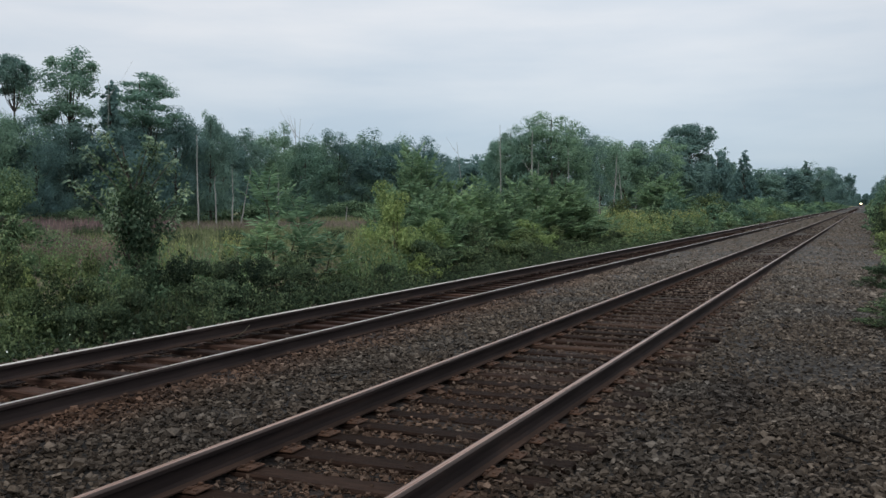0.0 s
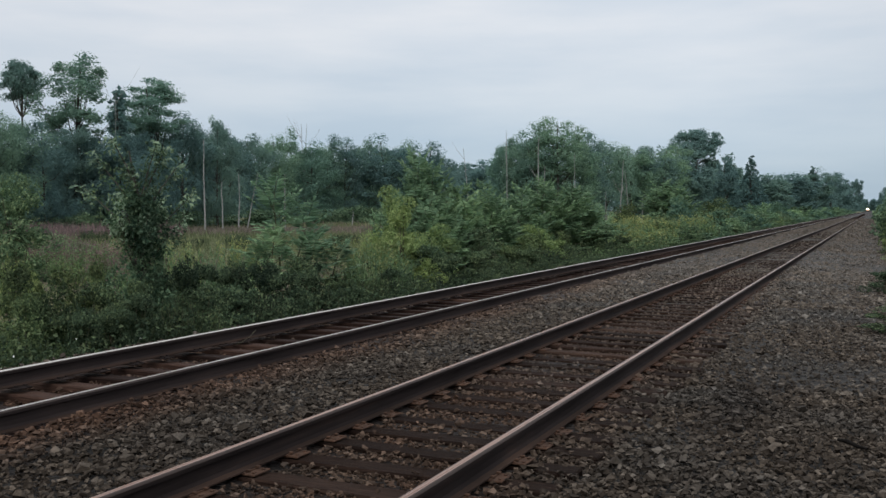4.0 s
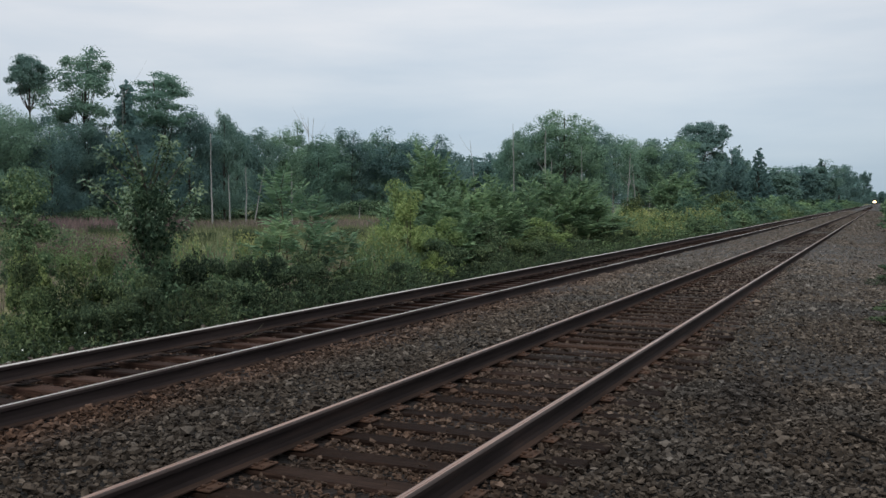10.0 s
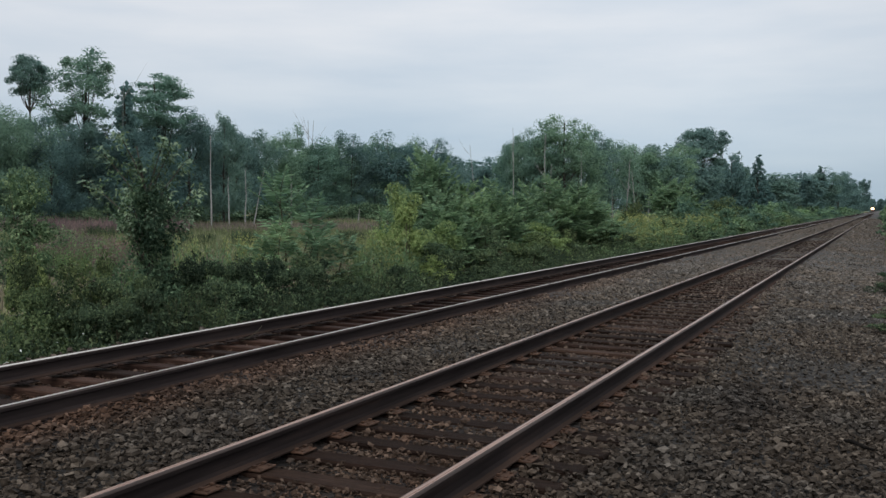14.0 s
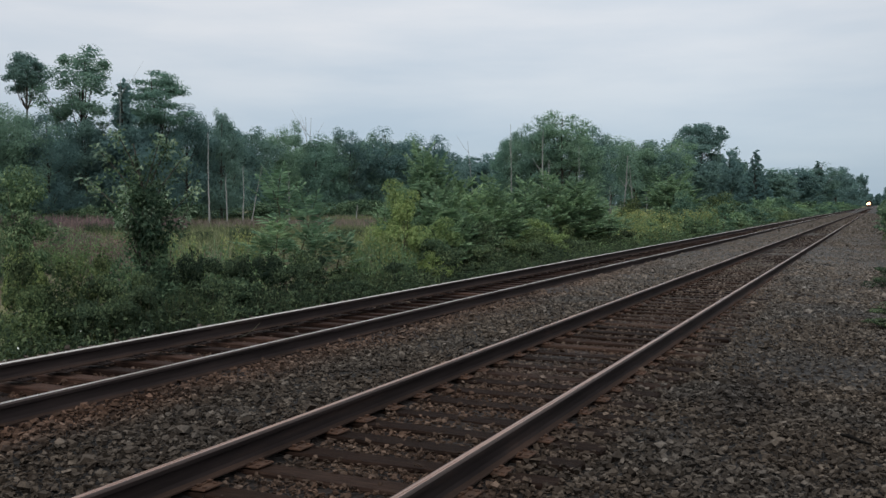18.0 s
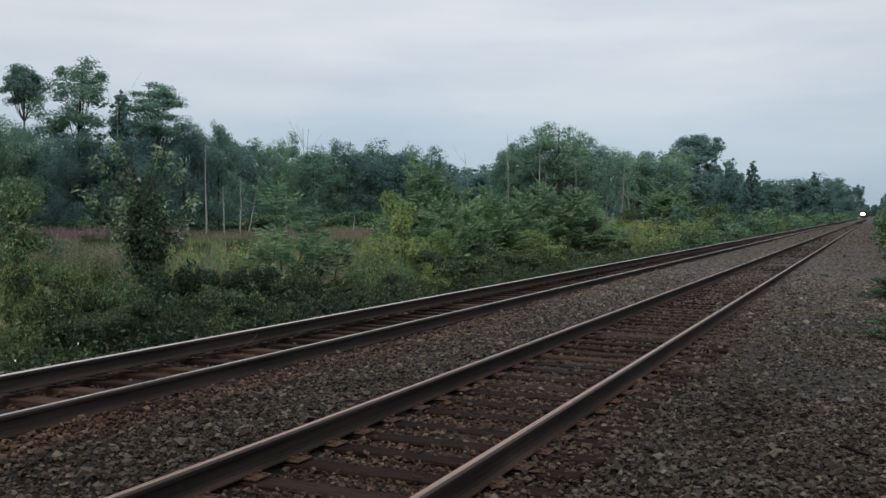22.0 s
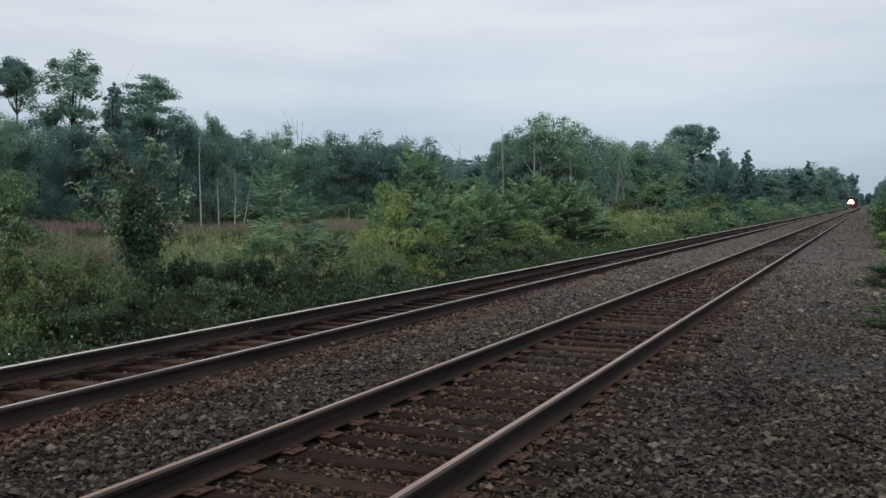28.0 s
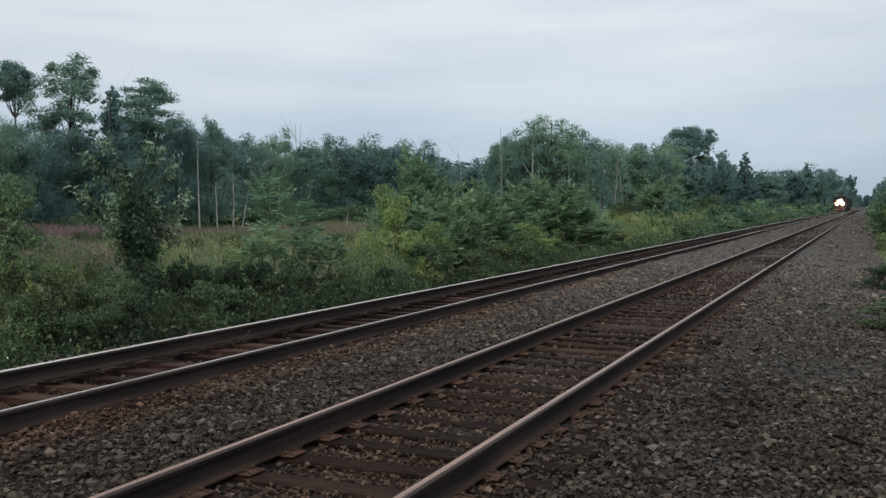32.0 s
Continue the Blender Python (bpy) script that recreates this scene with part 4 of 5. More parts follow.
# ---------------------------------------------------------------- lineside shrubs
def frond(rng, at, way, length, pairs):
    """A pinnate leaf: leaflets on both sides of an arching rib. Returns the rib, bases, ways and sizes."""
    way = way / np.linalg.norm(way)
    side = np.cross(way, (0, 0, 1.0))
    side /= np.linalg.norm(side) + 1e-6
    s = np.linspace(0.18, 1.0, pairs)
    line = at + np.outer(s * length, way) + np.outer(-0.21 * length * s ** 2.4, (0, 0, 1))
    b = np.concatenate([line, line, line[-1:]])
    out = side[None] * 0.95 + way * 0.45
    droop = np.array((0, 0, -0.22))
    w = np.concatenate([out + droop + rng.normal(size=(pairs, 3)) * 0.07, out - side * 1.9 + droop + rng.normal(size=(pairs, 3)) * 0.07, (way + (0, 0, -0.4))[None]])
    taper = np.concatenate([np.sin(np.clip(s * 0.85 + 0.12, 0.1, 0.97) * math.pi) * 0.75 + 0.3] * 2 + [[0.6]])
    return line, b, w, taper


def sumac(seed, height=3.5, width=2.6, stems=6, foliage=None, lower=0.42):
    """Bare stems, each topped by a whorl of long arching feathery leaves, with shaded ones in looser tiers below."""
    rng = np.random.default_rng(seed)
    woody, bs, ws, ls = [], [], [], []
    for k0 in range(stems):
        w, reach = k0 * 2.4 + rng.uniform(-0.5, 0.5), math.sqrt((k0 + 0.3) / stems) * 0.36 * width
        top = np.array([math.cos(w) * reach, math.sin(w) * reach, height * (0.86 - lower * (reach / (0.36 * width)) ** 1.3 + rng.uniform(-0.06, 0.06))])
        foot = top * (0.3, 0.3, 0)
        mid = (foot + top) / 2 + rng.normal(size=3) * 0.06
        woody.append(tube([foot, mid, top], [0.035, 0.026, 0.012], 5))
        count = 17
        for k in range(count):
            u = 1.0 - 0.62 * (k / count) ** 1.4
            a = foot * (1 - u) + top * u
            ph = k * 2.4 + rng.uniform(-0.3, 0.3)
            d = np.array([math.cos(ph), math.sin(ph), 2.1 if k < 3 else rng.uniform(0.75, 1.5) if k < 10 else rng.uniform(0.35, 0.9)])
            ln = (0.85 + 0.45 * k / count) * rng.uniform(0.85, 1.2) * height / 3.5
            line, b, wv, tp = frond(rng, a, d, ln, 14)
            woody.append(tube(line[[0, 6, 13]], [0.007, 0.005, 0.003], 3))
            bs.append(b)
            ws.append(wv)
            ls.append(tp * 0.27 * height / 3.5)
    v, f = leaves(rng, np.concatenate(bs), np.concatenate(ws), np.concatenate(ls), 0.37, 0.05, 0.4)
    tv, tf = join(woody)
    return "sumac_shrub", mesh_np("stem_clump", tv, tf, STEM), mesh_np("foliage", v, f, foliage or LEAF_FROND), height, width


def bush(seed, height=2.4, width=2.6, lumps=30, per=120, leaf=0.085, foliage=None, wide=0.6, name="hedge_bush"):
    rng = np.random.default_rng(seed)
    pts, ways, faces, woody = [], [], [], []
    for i in range(lumps):
        w, u = rng.uniform(0, 6.28), rng.uniform(0.06, 0.95)
        r = width / 2 * rng.uniform(0.1, 0.9) * math.sqrt(max(0.08, 1 - u ** 2.2))
        c = np.array([r * math.cos(w), r * math.sin(w), u * height * rng.uniform(0.85, 1.05)])
        p, d, out = shell(rng, per, c, rng.uniform(0.14, 0.34) * width * 0.5 + 0.05, 0.7)
        pts.append(p)
        ways.append(d)
        faces.append(out * 0.7 + c / (width, width, height) * 0.8 + (0, 0, 0.3))
        if i % 2 == 0:
            woody.append(tube([c * (0.12, 0.12, 0), c * (0.5, 0.5, 0.55), c], [0.022, 0.015, 0.005], 4))
            # a shoot that stands out of the outline
            tip = c + rng.normal(size=3) * (0.2, 0.2, 0.1) + (0, 0, rng.uniform(0.15, 0.45))
            woody.append(tube([c, tip], [0.006, 0.003], 3))
            s = rng.uniform(0, 1, (26, 1))
            pts.append(c + (tip - c) * s + rng.normal(size=(26, 3)) * 0.03)
            ways.append(rng.normal(size=(26, 3)) + (0, 0, 0.4))
            faces.append(np.tile((0, 0, 1.0), (26, 1)))
    p = np.concatenate(pts)
    p[:, 2] = np.abs(p[:, 2])
    v, f = leaves(rng, p, np.concatenate(ways), leaf, wide, 0.12, 0.42, np.concatenate(faces))
    tv, tf = join(woody)
    return name, mesh_np("stem_clump", tv, tf, STEM), mesh_np("foliage", v, f, foliage or LEAF_BUSH), height, width


def weeds(seed, height=1.6, width=2.4, stems=70, bloom=True, foliage=None, petals=None):
    """A stand of tall weeds: upright stems with narrow leaves, some with flower heads."""
    rng = np.random.default_rng(seed)
    woody, pts, ways, fp, fw = [], [], [], [], []
    for _ in range(stems):
        w, r = rng.uniform(0, 6.28), width / 2 * math.sqrt(rng.uniform(0, 1))
        h = height * rng.uniform(0.55, 1.0)
        foot = np.array([r * math.cos(w), r * math.sin(w), 0])
        top = foot + (rng.normal() * 0.1, rng.normal() * 0.1, h)
        woody.append(tube([foot, top], [0.008, 0.004], 3))
        s = rng.uniform(0.05, 1, (34, 1))
        pts.append(foot + (top - foot) * s)
        ways.append(rng.normal(size=(34, 3)) + (0, 0, 0.55))
        if bloom:
            fp.append(top + rng.normal(size=(16, 3)) * (0.07, 0.07, 0.09))
            fw.append(rng.normal(size=(16, 3)))
    v, f = leaves(rng, np.concatenate(pts), np.concatenate(ways), 0.13, 0.32)
    tv, tf = join(woody)
    me = mesh_np("foliage", v, f, foliage or LEAF_LIME)
    flower = None
    if bloom:
        v, f = leaves(rng, np.concatenate(fp), np.concatenate(fw), 0.06, 0.8)
        flower = mesh_np("flower_heads", v, f, petals or BLOOM)
    return "tall_weeds", mesh_np("stem_clump", tv, tf, STEM), me, height, width, flower


def shrub(kind, x, y, height, width, turn, label, category="shrub", group="lineside shrubs", base=None):
    name, stems, crown, h, w = kind[:5]
    t = thing(name, pose(x, y, float(land_height(x)) - 0.06 if base is None else base, 0, 0, turn), label, category, group)
    t.scale = (width / w, width / w, height / h)
    child("stem_clump", stems, t)
    child("foliage", crown, t)
    if len(kind) > 5 and kind[5]:
        child("flower_heads", kind[5], t, "dull purple flower spikes" if kind in SPIKES else "small yellow flower heads")
    return t


FARBUSH = [bush(96 + i, 2.4, 2.6, 26, 34, 0.17, LEAF_BUSH) for i in range(2)] + [bush(98, 2.6, 2.6, 26, 34, 0.18, LEAF_FROND), bush(99, 2.2, 2.6, 24, 34, 0.17, LEAF_SOFT)]
FARTHEST = [bush(106 + i, 2.4, 2.6, 22, 14, 0.30, mat) for i, mat in enumerate((LEAF_BUSH, LEAF_FROND, LEAF_SOFT))]
SUMAC = [sumac(70 + i, 3.5, 2.6, 5) for i in range(3)]
SUMAC_LONE = [sumac(78 + i, 3.5, 2.4, 2, None, 0.2) for i in range(3)]
SUMAC_TALL = [sumac(74 + i, 4.6, 3.6, 9) for i in range(3)]
BUSH = [bush(80 + i, 2.4, 2.6, 32, 210, 0.088, LEAF_BRIAR) for i in range(3)]
DEEP = [bush(84 + i, 2.2, 2.6, 30, 210, 0.092, LEAF_DEEP) for i in range(2)]
LIGHT = [bush(88 + i, 3.0, 2.4, 30, 200, 0.092, mat, 0.5) for i, mat in enumerate((LEAF_SUNNY, LEAF_SUNNY))]
SOFT = [bush(100 + i, 3.0, 3.0, 32, 180, 0.10, LEAF_SOFT) for i in range(2)]
WEEDS = [weeds(90), weeds(91, 1.4, 2.2, 60, False), weeds(92, 1.7, 2.4, 70, True)]
GREENS = [weeds(94 + i, 1.3, 2.4, 80, False, LEAF_DEEP) for i in range(2)]
SPIKES = [weeds(110 + i, 1.4, 2.4, 80, True, LEAF_LIME, PURPLE) for i in range(2)]
SHRUBS = {"spikes": (SPIKES, "stand of purple-brown flowering weeds in the marsh"), "sumac": (SUMAC, "sumac shrub with long feathery leaves"), "sumac_lone": (SUMAC_LONE, "slender sumac with an umbrella of feathery leaves"), "sumac_tall": (SUMAC_TALL, "tall sumac thicket with arching feathery leaves"),
          "bush": (BUSH, "bushy green shrub beside the track"), "deep": (DEEP, "dense dark green shrub on the bank"),
          "light": (LIGHT, "light green leafy shrub beside the track"), "weeds": (WEEDS, "stand of yellow-green weeds in bloom"),
          "soft": (SOFT, "large grey-green leafy shrub behind the bank"),
          "greens": (GREENS, "stand of leafy green weeds")}
grow = random.Random(31)


def hedge(kind, rows):
    """Shrubs as (x, y, height, width)."""
    kinds, label = SHRUBS[kind]
    for x, y, h, w in rows:
        shrub(grow.choice(kinds), x, y, h, w, grow.uniform(0, 360), label)


hedge("light", (
    (-12.0, 35.8, 2.2, 2.7),
    (-11.8, 23.6, 2.9, 2.2),
))
hedge("sumac", (
    (-13.2, 25.6, 3.3, 1.7),
))
hedge("sumac_lone", (
    (-12.6, 19.1, 3.5, 2.3),
    (-11.5, 18.6, 2.35, 2.0),
    (-12.2, 17.7, 2.3, 1.7),
))
hedge("sumac_tall", (
    (-14.5, 30.5, 5.0, 3.0),
    (-13.2, 30.8, 3.8, 2.9),
    (-13.2, 33.7, 3.7, 2.5),
    (-12.2, 26.9, 3.2, 2.4),
    (-13.4, 37.4, 3.7, 2.8),
    (-13.4, 45.2, 4.0, 3.6),
    (-14.2, 43.6, 4.4, 2.9),
))
hedge("bush", (
    (-11.6, 12.0, 1.7, 0.9),
    (-12.5, 11.3, 2.1, 1.2),
    (-11.2, 10.9, 1.6, 1.5),
    (-10.0, 9.1, 1.2, 1.1),
    (-10.4, 9.8, 1.4, 1.1),
    (-11.2, 10.1, 1.7, 1.3),
    (-11.7, 34.3, 1.9, 2.3),
    (-11.6, 37.9, 1.6, 2.1),
    (-12.2, 44.9, 1.7, 1.9),
    (-15.0, 101.0, 3.8, 5.2),
    (-11.4, 31.0, 1.5, 1.9),
    (-12.5, 60.8, 1.9, 2.5),
    (-13.0, 80.1, 2.3, 3.7),
))
hedge("deep", (
    (-9.9, 9.9, 1.0, 1.0),
    (-10.1, 10.8, 1.0, 0.9),
    (-10.8, 11.2, 1.3, 1.2),
    (-10.3, 11.5, 1.3, 0.9),
    (-10.0, 11.2, 1.1, 1.0),
    (-10.2, 13.0, 1.1, 1.2),
    (-10.1, 13.8, 1.1, 1.2),
    (-10.2, 15.4, 1.2, 1.2),
    (-10.3, 16.5, 1.2, 1.1),
    (-10.1, 17.8, 0.8, 1.1),
    (-10.4, 20.2, 1.0, 1.3),
    (-10.5, 23.7, 1.3, 1.7),
    (-10.6, 26.4, 1.2, 1.5),
    (-10.7, 30.8, 1.2, 1.7),
    (-10.8, 36.4, 1.1, 1.8),
    (-11.0, 45.6, 1.2, 1.6),
    (-11.2, 14.0, 1.6, 1.4),
    (-11.2, 15.0, 1.5, 1.4),
    (-11.0, 15.9, 1.5, 1.2),
    (-11.0, 12.7, 1.5, 1.2),
    (-10.8, 18.5, 1.0, 1.3),
    (-11.8, 45.7, 1.5, 1.5),
    (-11.4, 27.9, 1.9, 2.3),
    (-11.0, 23.5, 1.5, 1.8),
))
hedge("deep", (
    (-10.8, 17.0, 1.5, 1.3),
))
hedge("weeds", (
    (-11.0, 19.4, 1.5, 0.9),
    (-11.2, 21.0, 1.8, 1.5),
    (-11.3, 22.0, 1.5, 1.3),
    (-14.0, 16.9, 2.0, 1.1),
    (-15.0, 19.1, 1.8, 1.2),
    (-15.0, 20.8, 1.9, 1.3),
    (-13.6, 55.7, 2.3, 2.7),
    (-14.5, 65.8, 2.3, 3.1),
    (-14.0, 72.2, 2.0, 3.0),
    (-13.0, 134.9, 2.0, 4.5),
    (-12.6, 53.6, 1.8, 2.2),
    (-12.3, 58.4, 2.1, 3.0),
    (-12.6, 63.1, 2.2, 3.2),
    (-12.4, 68.6, 2.2, 3.2),
    (-12.8, 76.0, 2.2, 3.4),
))
hedge("spikes", (
    (-40.0, 39.1, 1.4, 2.6),
    (-30.0, 30.2, 1.4, 2.4),
    (-28.2, 27.4, 1.3, 2.6),
    (-25.9, 28.2, 1.3, 2.4),
    (-34.0, 31.9, 1.4, 2.6),
    (-23.0, 24.6, 1.2, 2.0),
    (-20.4, 23.1, 1.2, 1.8),
    (-31.5, 35.6, 1.3, 2.6),
))
hedge("greens", (
    (-45.0, 56.1, 0.7, 2.5),
    (-36.0, 62.5, 1.0, 2.1),
    (-55.0, 56.5, 1.2, 2.6),
    (-40.0, 54.7, 1.1, 1.9),
    (-10.0, 12.2, 1.0, 1.2),
    (-10.4, 19.1, 1.0, 1.1),
    (-10.5, 21.6, 0.9, 1.6),
    (-10.5, 27.6, 0.9, 1.9),
    (-10.6, 32.9, 1.1, 2.0),
    (-10.2, 16.8, 0.9, 1.1),
    (-10.1, 14.3, 0.9, 1.1),
))


shrub(bush(103, 4.0, 2.9, 36, 190, 0.10, LEAF_BUSH), -24.0, 21.6, 4.0, 2.9, 80, "tall leafy green shrub at the edge of the marsh")
shrub(SUMAC_TALL[1], -17.8, 92.5, 5.7, 6.4, 30, "large feathery light green sumac in front of the wood")


# hedges that run with the line into the distance, on both sides
def bank_row(side, y0, y1, step, near, deep, tall, seed, kinds_here):
    r = random.Random(seed)
    y = y0
    while y < y1:
        s = 1 + y / 320
        name = r.choice(kinds_here)
        kinds, label = SHRUBS[name]
        h = r.uniform(*tall) * (0.55 if name == "weeds" else 1.0)
        if y > 62:
            kinds, label = FARBUSH if y < 170 else FARTHEST, "bushy green shrub beside the track"
        wide = r.uniform(2.4, 3.6) * s
        shrub(r.choice(kinds), side * (near + r.uniform(0, deep) + max(0.0, wide - 3.2) / 2), y, h, wide, r.uniform(0, 360), label)
        y += step * s * r.uniform(0.7, 1.3)


bank_row(-1, 44, 700, 3.6, 11.2, 1.4, (1.5, 2.6), 41, ("bush", "soft", "light", "weeds", "sumac", "deep"))
bank_row(-1, 46, 700, 4.2, 13.0, 4.0, (2.3, 3.8), 42, ("bush", "soft", "light", "soft", "sumac", "bush"))
bank_row(1, 44, 600, 2.8, 1.45, 0.3, (2.2, 3.4), 43, ("bush", "light", "deep"))
bank_row(1, 31, 44, 1.9, 1.75, 0.25, (1.0, 1.7), 45, ("bush", "light", "bush"))
bank_row(1, 60, 600, 5.0, 3.0, 1.6, (3.8, 6.2), 44, ("bush", "light", "deep", "sumac"))


def lone_sapling():
    """The young tree with a dark vine-clad stem and a loose, ragged top."""
    rng = np.random.default_rng(123)
    t = thing("sapling", pose(-11.10, 12.50, -0.80), "young tree with a vine-clad stem and ragged leafy top", "tree")
    h = 3.61
    woody = [tube([(0, 0, 0), (0.04, 0.02, h * 0.4), (-0.03, 0, h * 0.75), (-0.22, 0, h * 0.97)], [0.07, 0.055, 0.03, 0.01], 7)]
    pts, ways = [], []
    for i in range(84):
        u = rng.uniform(0.05, 0.76)
        wide = (0.16 + 0.07 * math.sin(u * 3.1) ** 2) * (1.0 if u < 0.62 else 0.75)
        c = (rng.normal() * wide, rng.normal() * wide, u * h)
        p, d = lump(rng, 90, c, rng.uniform(0.10, 0.20), 1.1)
        pts.append(p)
        ways.append(d)
    tops, tways, tips = [], [], []
    for ang, reach, u in ((208, 0.95, 0.81), (215, 0.72, 0.94), (225, 0.45, 1.03), (200, 0.15, 0.90), (30, 0.28, 1.0), (45, 0.42, 0.98), (28, 0.65, 0.91), (15, 0.92, 0.77),
                          (35, 0.75, 0.67), (214, 0.45, 0.64), (10, 0.42, 0.74), (90, 0.4, 0.8), (270, 0.45, 0.75), (195, 0.45, 0.76), (250, 0.4, 0.66), (330, 0.4, 0.68)):
        w = radians(ang)
        tip = np.array([math.cos(w) * reach, math.sin(w) * reach, u * h])
        a = np.array([0, 0, (u - 0.27) * h])
        bv, bq = tube([a, (a + tip) / 2 + (0, 0, 0.05), tip], [0.02, 0.014, 0.005], 4)
        child("branch", mesh_np("branch", bv, bq, BARK), t)
        s = rng.uniform(0.2, 1.0, (130, 1))
        tops.append(a + (tip - a) * s + rng.normal(size=(130, 3)) * 0.085)
        tways.append(rng.normal(size=(130, 3)) + (0, 0, -0.7))
        tips.append(leaves(rng, a + (tip - a) * rng.uniform(0.76, 1.02, (26, 1)) + rng.normal(size=(26, 3)) * 0.05, rng.normal(size=(26, 3)) * 0.6 + (tip - a) * (1, 1, 0) * 1.2 + (0, 0, -0.3), 0.098, 0.45))
    v, q = join(woody)
    child("trunk", mesh_np("trunk", v, q, BARK, smooth=True), t)
    v, f = leaves(rng, np.concatenate(pts), np.concatenate(ways) + (0, 0, -0.6), 0.075, 0.6)
    child("vine", mesh_np("vine", v, f, LEAF_BUSH), t, "dark climbing vine on the stem")
    v, f = leaves(rng, np.concatenate(tops), np.concatenate(tways), 0.072, 0.5)
    child("crown", mesh_np("crown", v, f, LEAF_BUSH), t)
    v, f = join(tips)
    tagged(child("young_growth", mesh_np("young_growth", v, f, LEAF_YOUNG), t, "paler young leaves at the branch ends"), "paler young leaves at the branch ends", kind="stuff")


lone_sapling()


# low growth along the foot of both banks, and the marsh grass
hedge("light", ((-11.3, 24.6, 2.3, 2.0), (-12.6, 24.4, 3.3, 1.9), (-10.7, 22.9, 1.3, 1.3)))


def undergrowth(name, n, x0, x1, y0, y1, tall, leaf, foliage, seed, label, power=1.0):
    rng = np.random.default_rng(seed)
    x = rng.uniform(x0, x1, n)
    y = y0 + (y1 - y0) * rng.uniform(0, 1, n) ** power
    clump = np.array([0.45 + 0.55 * noise.noise((a * 0.8, b * 0.8, seed)) for a, b in zip(x, y)])
    z = land_height(x) + rng.uniform(0, 1, n) * tall * np.clip(clump + 0.45, 0.15, 1.2)
    v, f = leaves(rng, np.stack([x, y, z], axis=1), rng.normal(size=(n, 3)) + (0, 0, 0.5), leaf, 0.55)
    return tagged(new(name, mesh_np(name, v, f, foliage)), label, "undergrowth", kind="stuff")


undergrowth("undergrowth", 22000, -12.5, -9.3, 4.5, 45, 0.62, 0.065, LEAF_DEEP, 61, "low leafy weeds and brambles along the track", 1.5)
undergrowth("undergrowth", 16000, -14.5, -9.3, 5, 60, 1.0, 0.085, LEAF_DEEP, 62, "dark tangled brambles on the bank", 1.5)
undergrowth("undergrowth", 9000, -11.5, -9.2, 4.5, 40, 0.62, 0.06, LEAF_DEEP, 63, "leafy green weeds at the ballast edge", 1.4)
undergrowth("verge_growth", 12000, 1.0, 3.4, 27, 90, 0.9, 0.09, LEAF_BUSH, 64, "low green growth along the gravel path", 1.4)


def marsh(name, n, area, tall, foliage, seed, label, keep):
    """Upright blades in loose tussocks."""
    rng = np.random.default_rng(seed)
    x, y = rng.uniform(area[0], area[1], n), rng.uniform(area[2], area[3], n)
    m = np.array([noise.noise((a * 0.035, b * 0.035, 1.3)) for a, b in zip(x, y)])
    on = keep(x, y, m) & (x < -0.24 * y - 6)
    x, y = x[on], y[on]
    k = len(x)
    d = np.hypot(x, y)
    v, f = leaves(rng, np.stack([x, y, land_height(x) - 0.02], axis=1), rng.normal(size=(k, 3)) * 0.34 + (0, 0, 1), tall * rng.uniform(0.5, 1.15, k), (0.010 + 0.0007 * d)[:, None], 0.02)
    return tagged(new(name, mesh_np(name, v, f, foliage)), label, "marsh grass", kind="stuff")


marsh("green_grass", 130000, (-130, -12, 12, 150), 0.75, GREENGRASS, 71, "yellow-green marsh grass", lambda x, y, m: m > -0.12)
marsh("dry_grass", 130000, (-130, -12, 12, 150), 0.8, REED, 72, "tawny dry marsh grass", lambda x, y, m: m < 0.10)
marsh("purple_flowers", 50000, (-125, -55, 60, 118), 1.3, PURPLE, 73, "band of purple flower spikes in the marsh",
      lambda x, y, m: (np.hypot(x, y) > 88) & (np.hypot(x, y) < 130) & (x < -0.82 * y))


# small things on the ballast
def thin(name, path, radii, mat, label, category):
    v, q = tube(path, radii, 6)
    return tagged(new(name, mesh_np(name, v, q, mat, smooth=True)), label, category)


STICK = plain("blackened_stick", (0.008, 0.007, 0.006), 0.95)
STICK.node_tree.nodes["Principled BSDF"].inputs["Specular IOR Level"].default_value = 0.05
thin("stick", [(-0.21, 7.60, 0.035), (-0.15, 7.51, 0.052), (-0.08, 7.42, 0.042), (-0.01, 7.33, 0.048)], [0.010, 0.017, 0.016, 0.008], STICK, "dark dead stick lying on the stones", "stick")
thin("loose_wire", [(-7.40, 10.06, 0.0), (-7.46, 10.32, 0.02), (-7.43, 10.40, 0.06), (-7.50, 10.64, 0.12)], [0.0035] * 4, STEM, "pale loose wire end lying on the ties", "wire")
undergrowth("white_flowers", 60, -11, -9.4, 6.8, 11.5, 0.75, 0.05, WHITE, 65, "small white wild flowers in the weeds")
# small plants in the gravel by the path
shrub(DEEP[0], 0.22, 22.6, 0.52, 1.05, 40, "small dark green bush at the gravel edge", base=-0.10)
shrub(DEEP[1], 0.50, 15.2, 0.46, 1.7, 10, "patch of brown-green weeds in the gravel", "weeds", base=-0.14)
shrub(DEEP[1], 0.62, 17.6, 0.42, 1.0, 70, "low dark green weeds in the gravel", "weeds", base=-0.14)
shrub(DEEP[0], 0.55, 18.8, 0.30, 0.9, 120, "patch of brown-green weeds in the gravel", "weeds", base=-0.12)
shrub(WEEDS[1], 0.95, 27.0, 0.7, 1.2, 120, "patch of brown-green weeds in the gravel", "weeds", base=-0.2)


# ---------------------------------------------------------------- train
BODY = plain("dark_locomotive_paint", (0.016, 0.012, 0.012), 0.6)
UNDER = plain("sooty_running_gear", (0.020, 0.018, 0.017), 0.8)
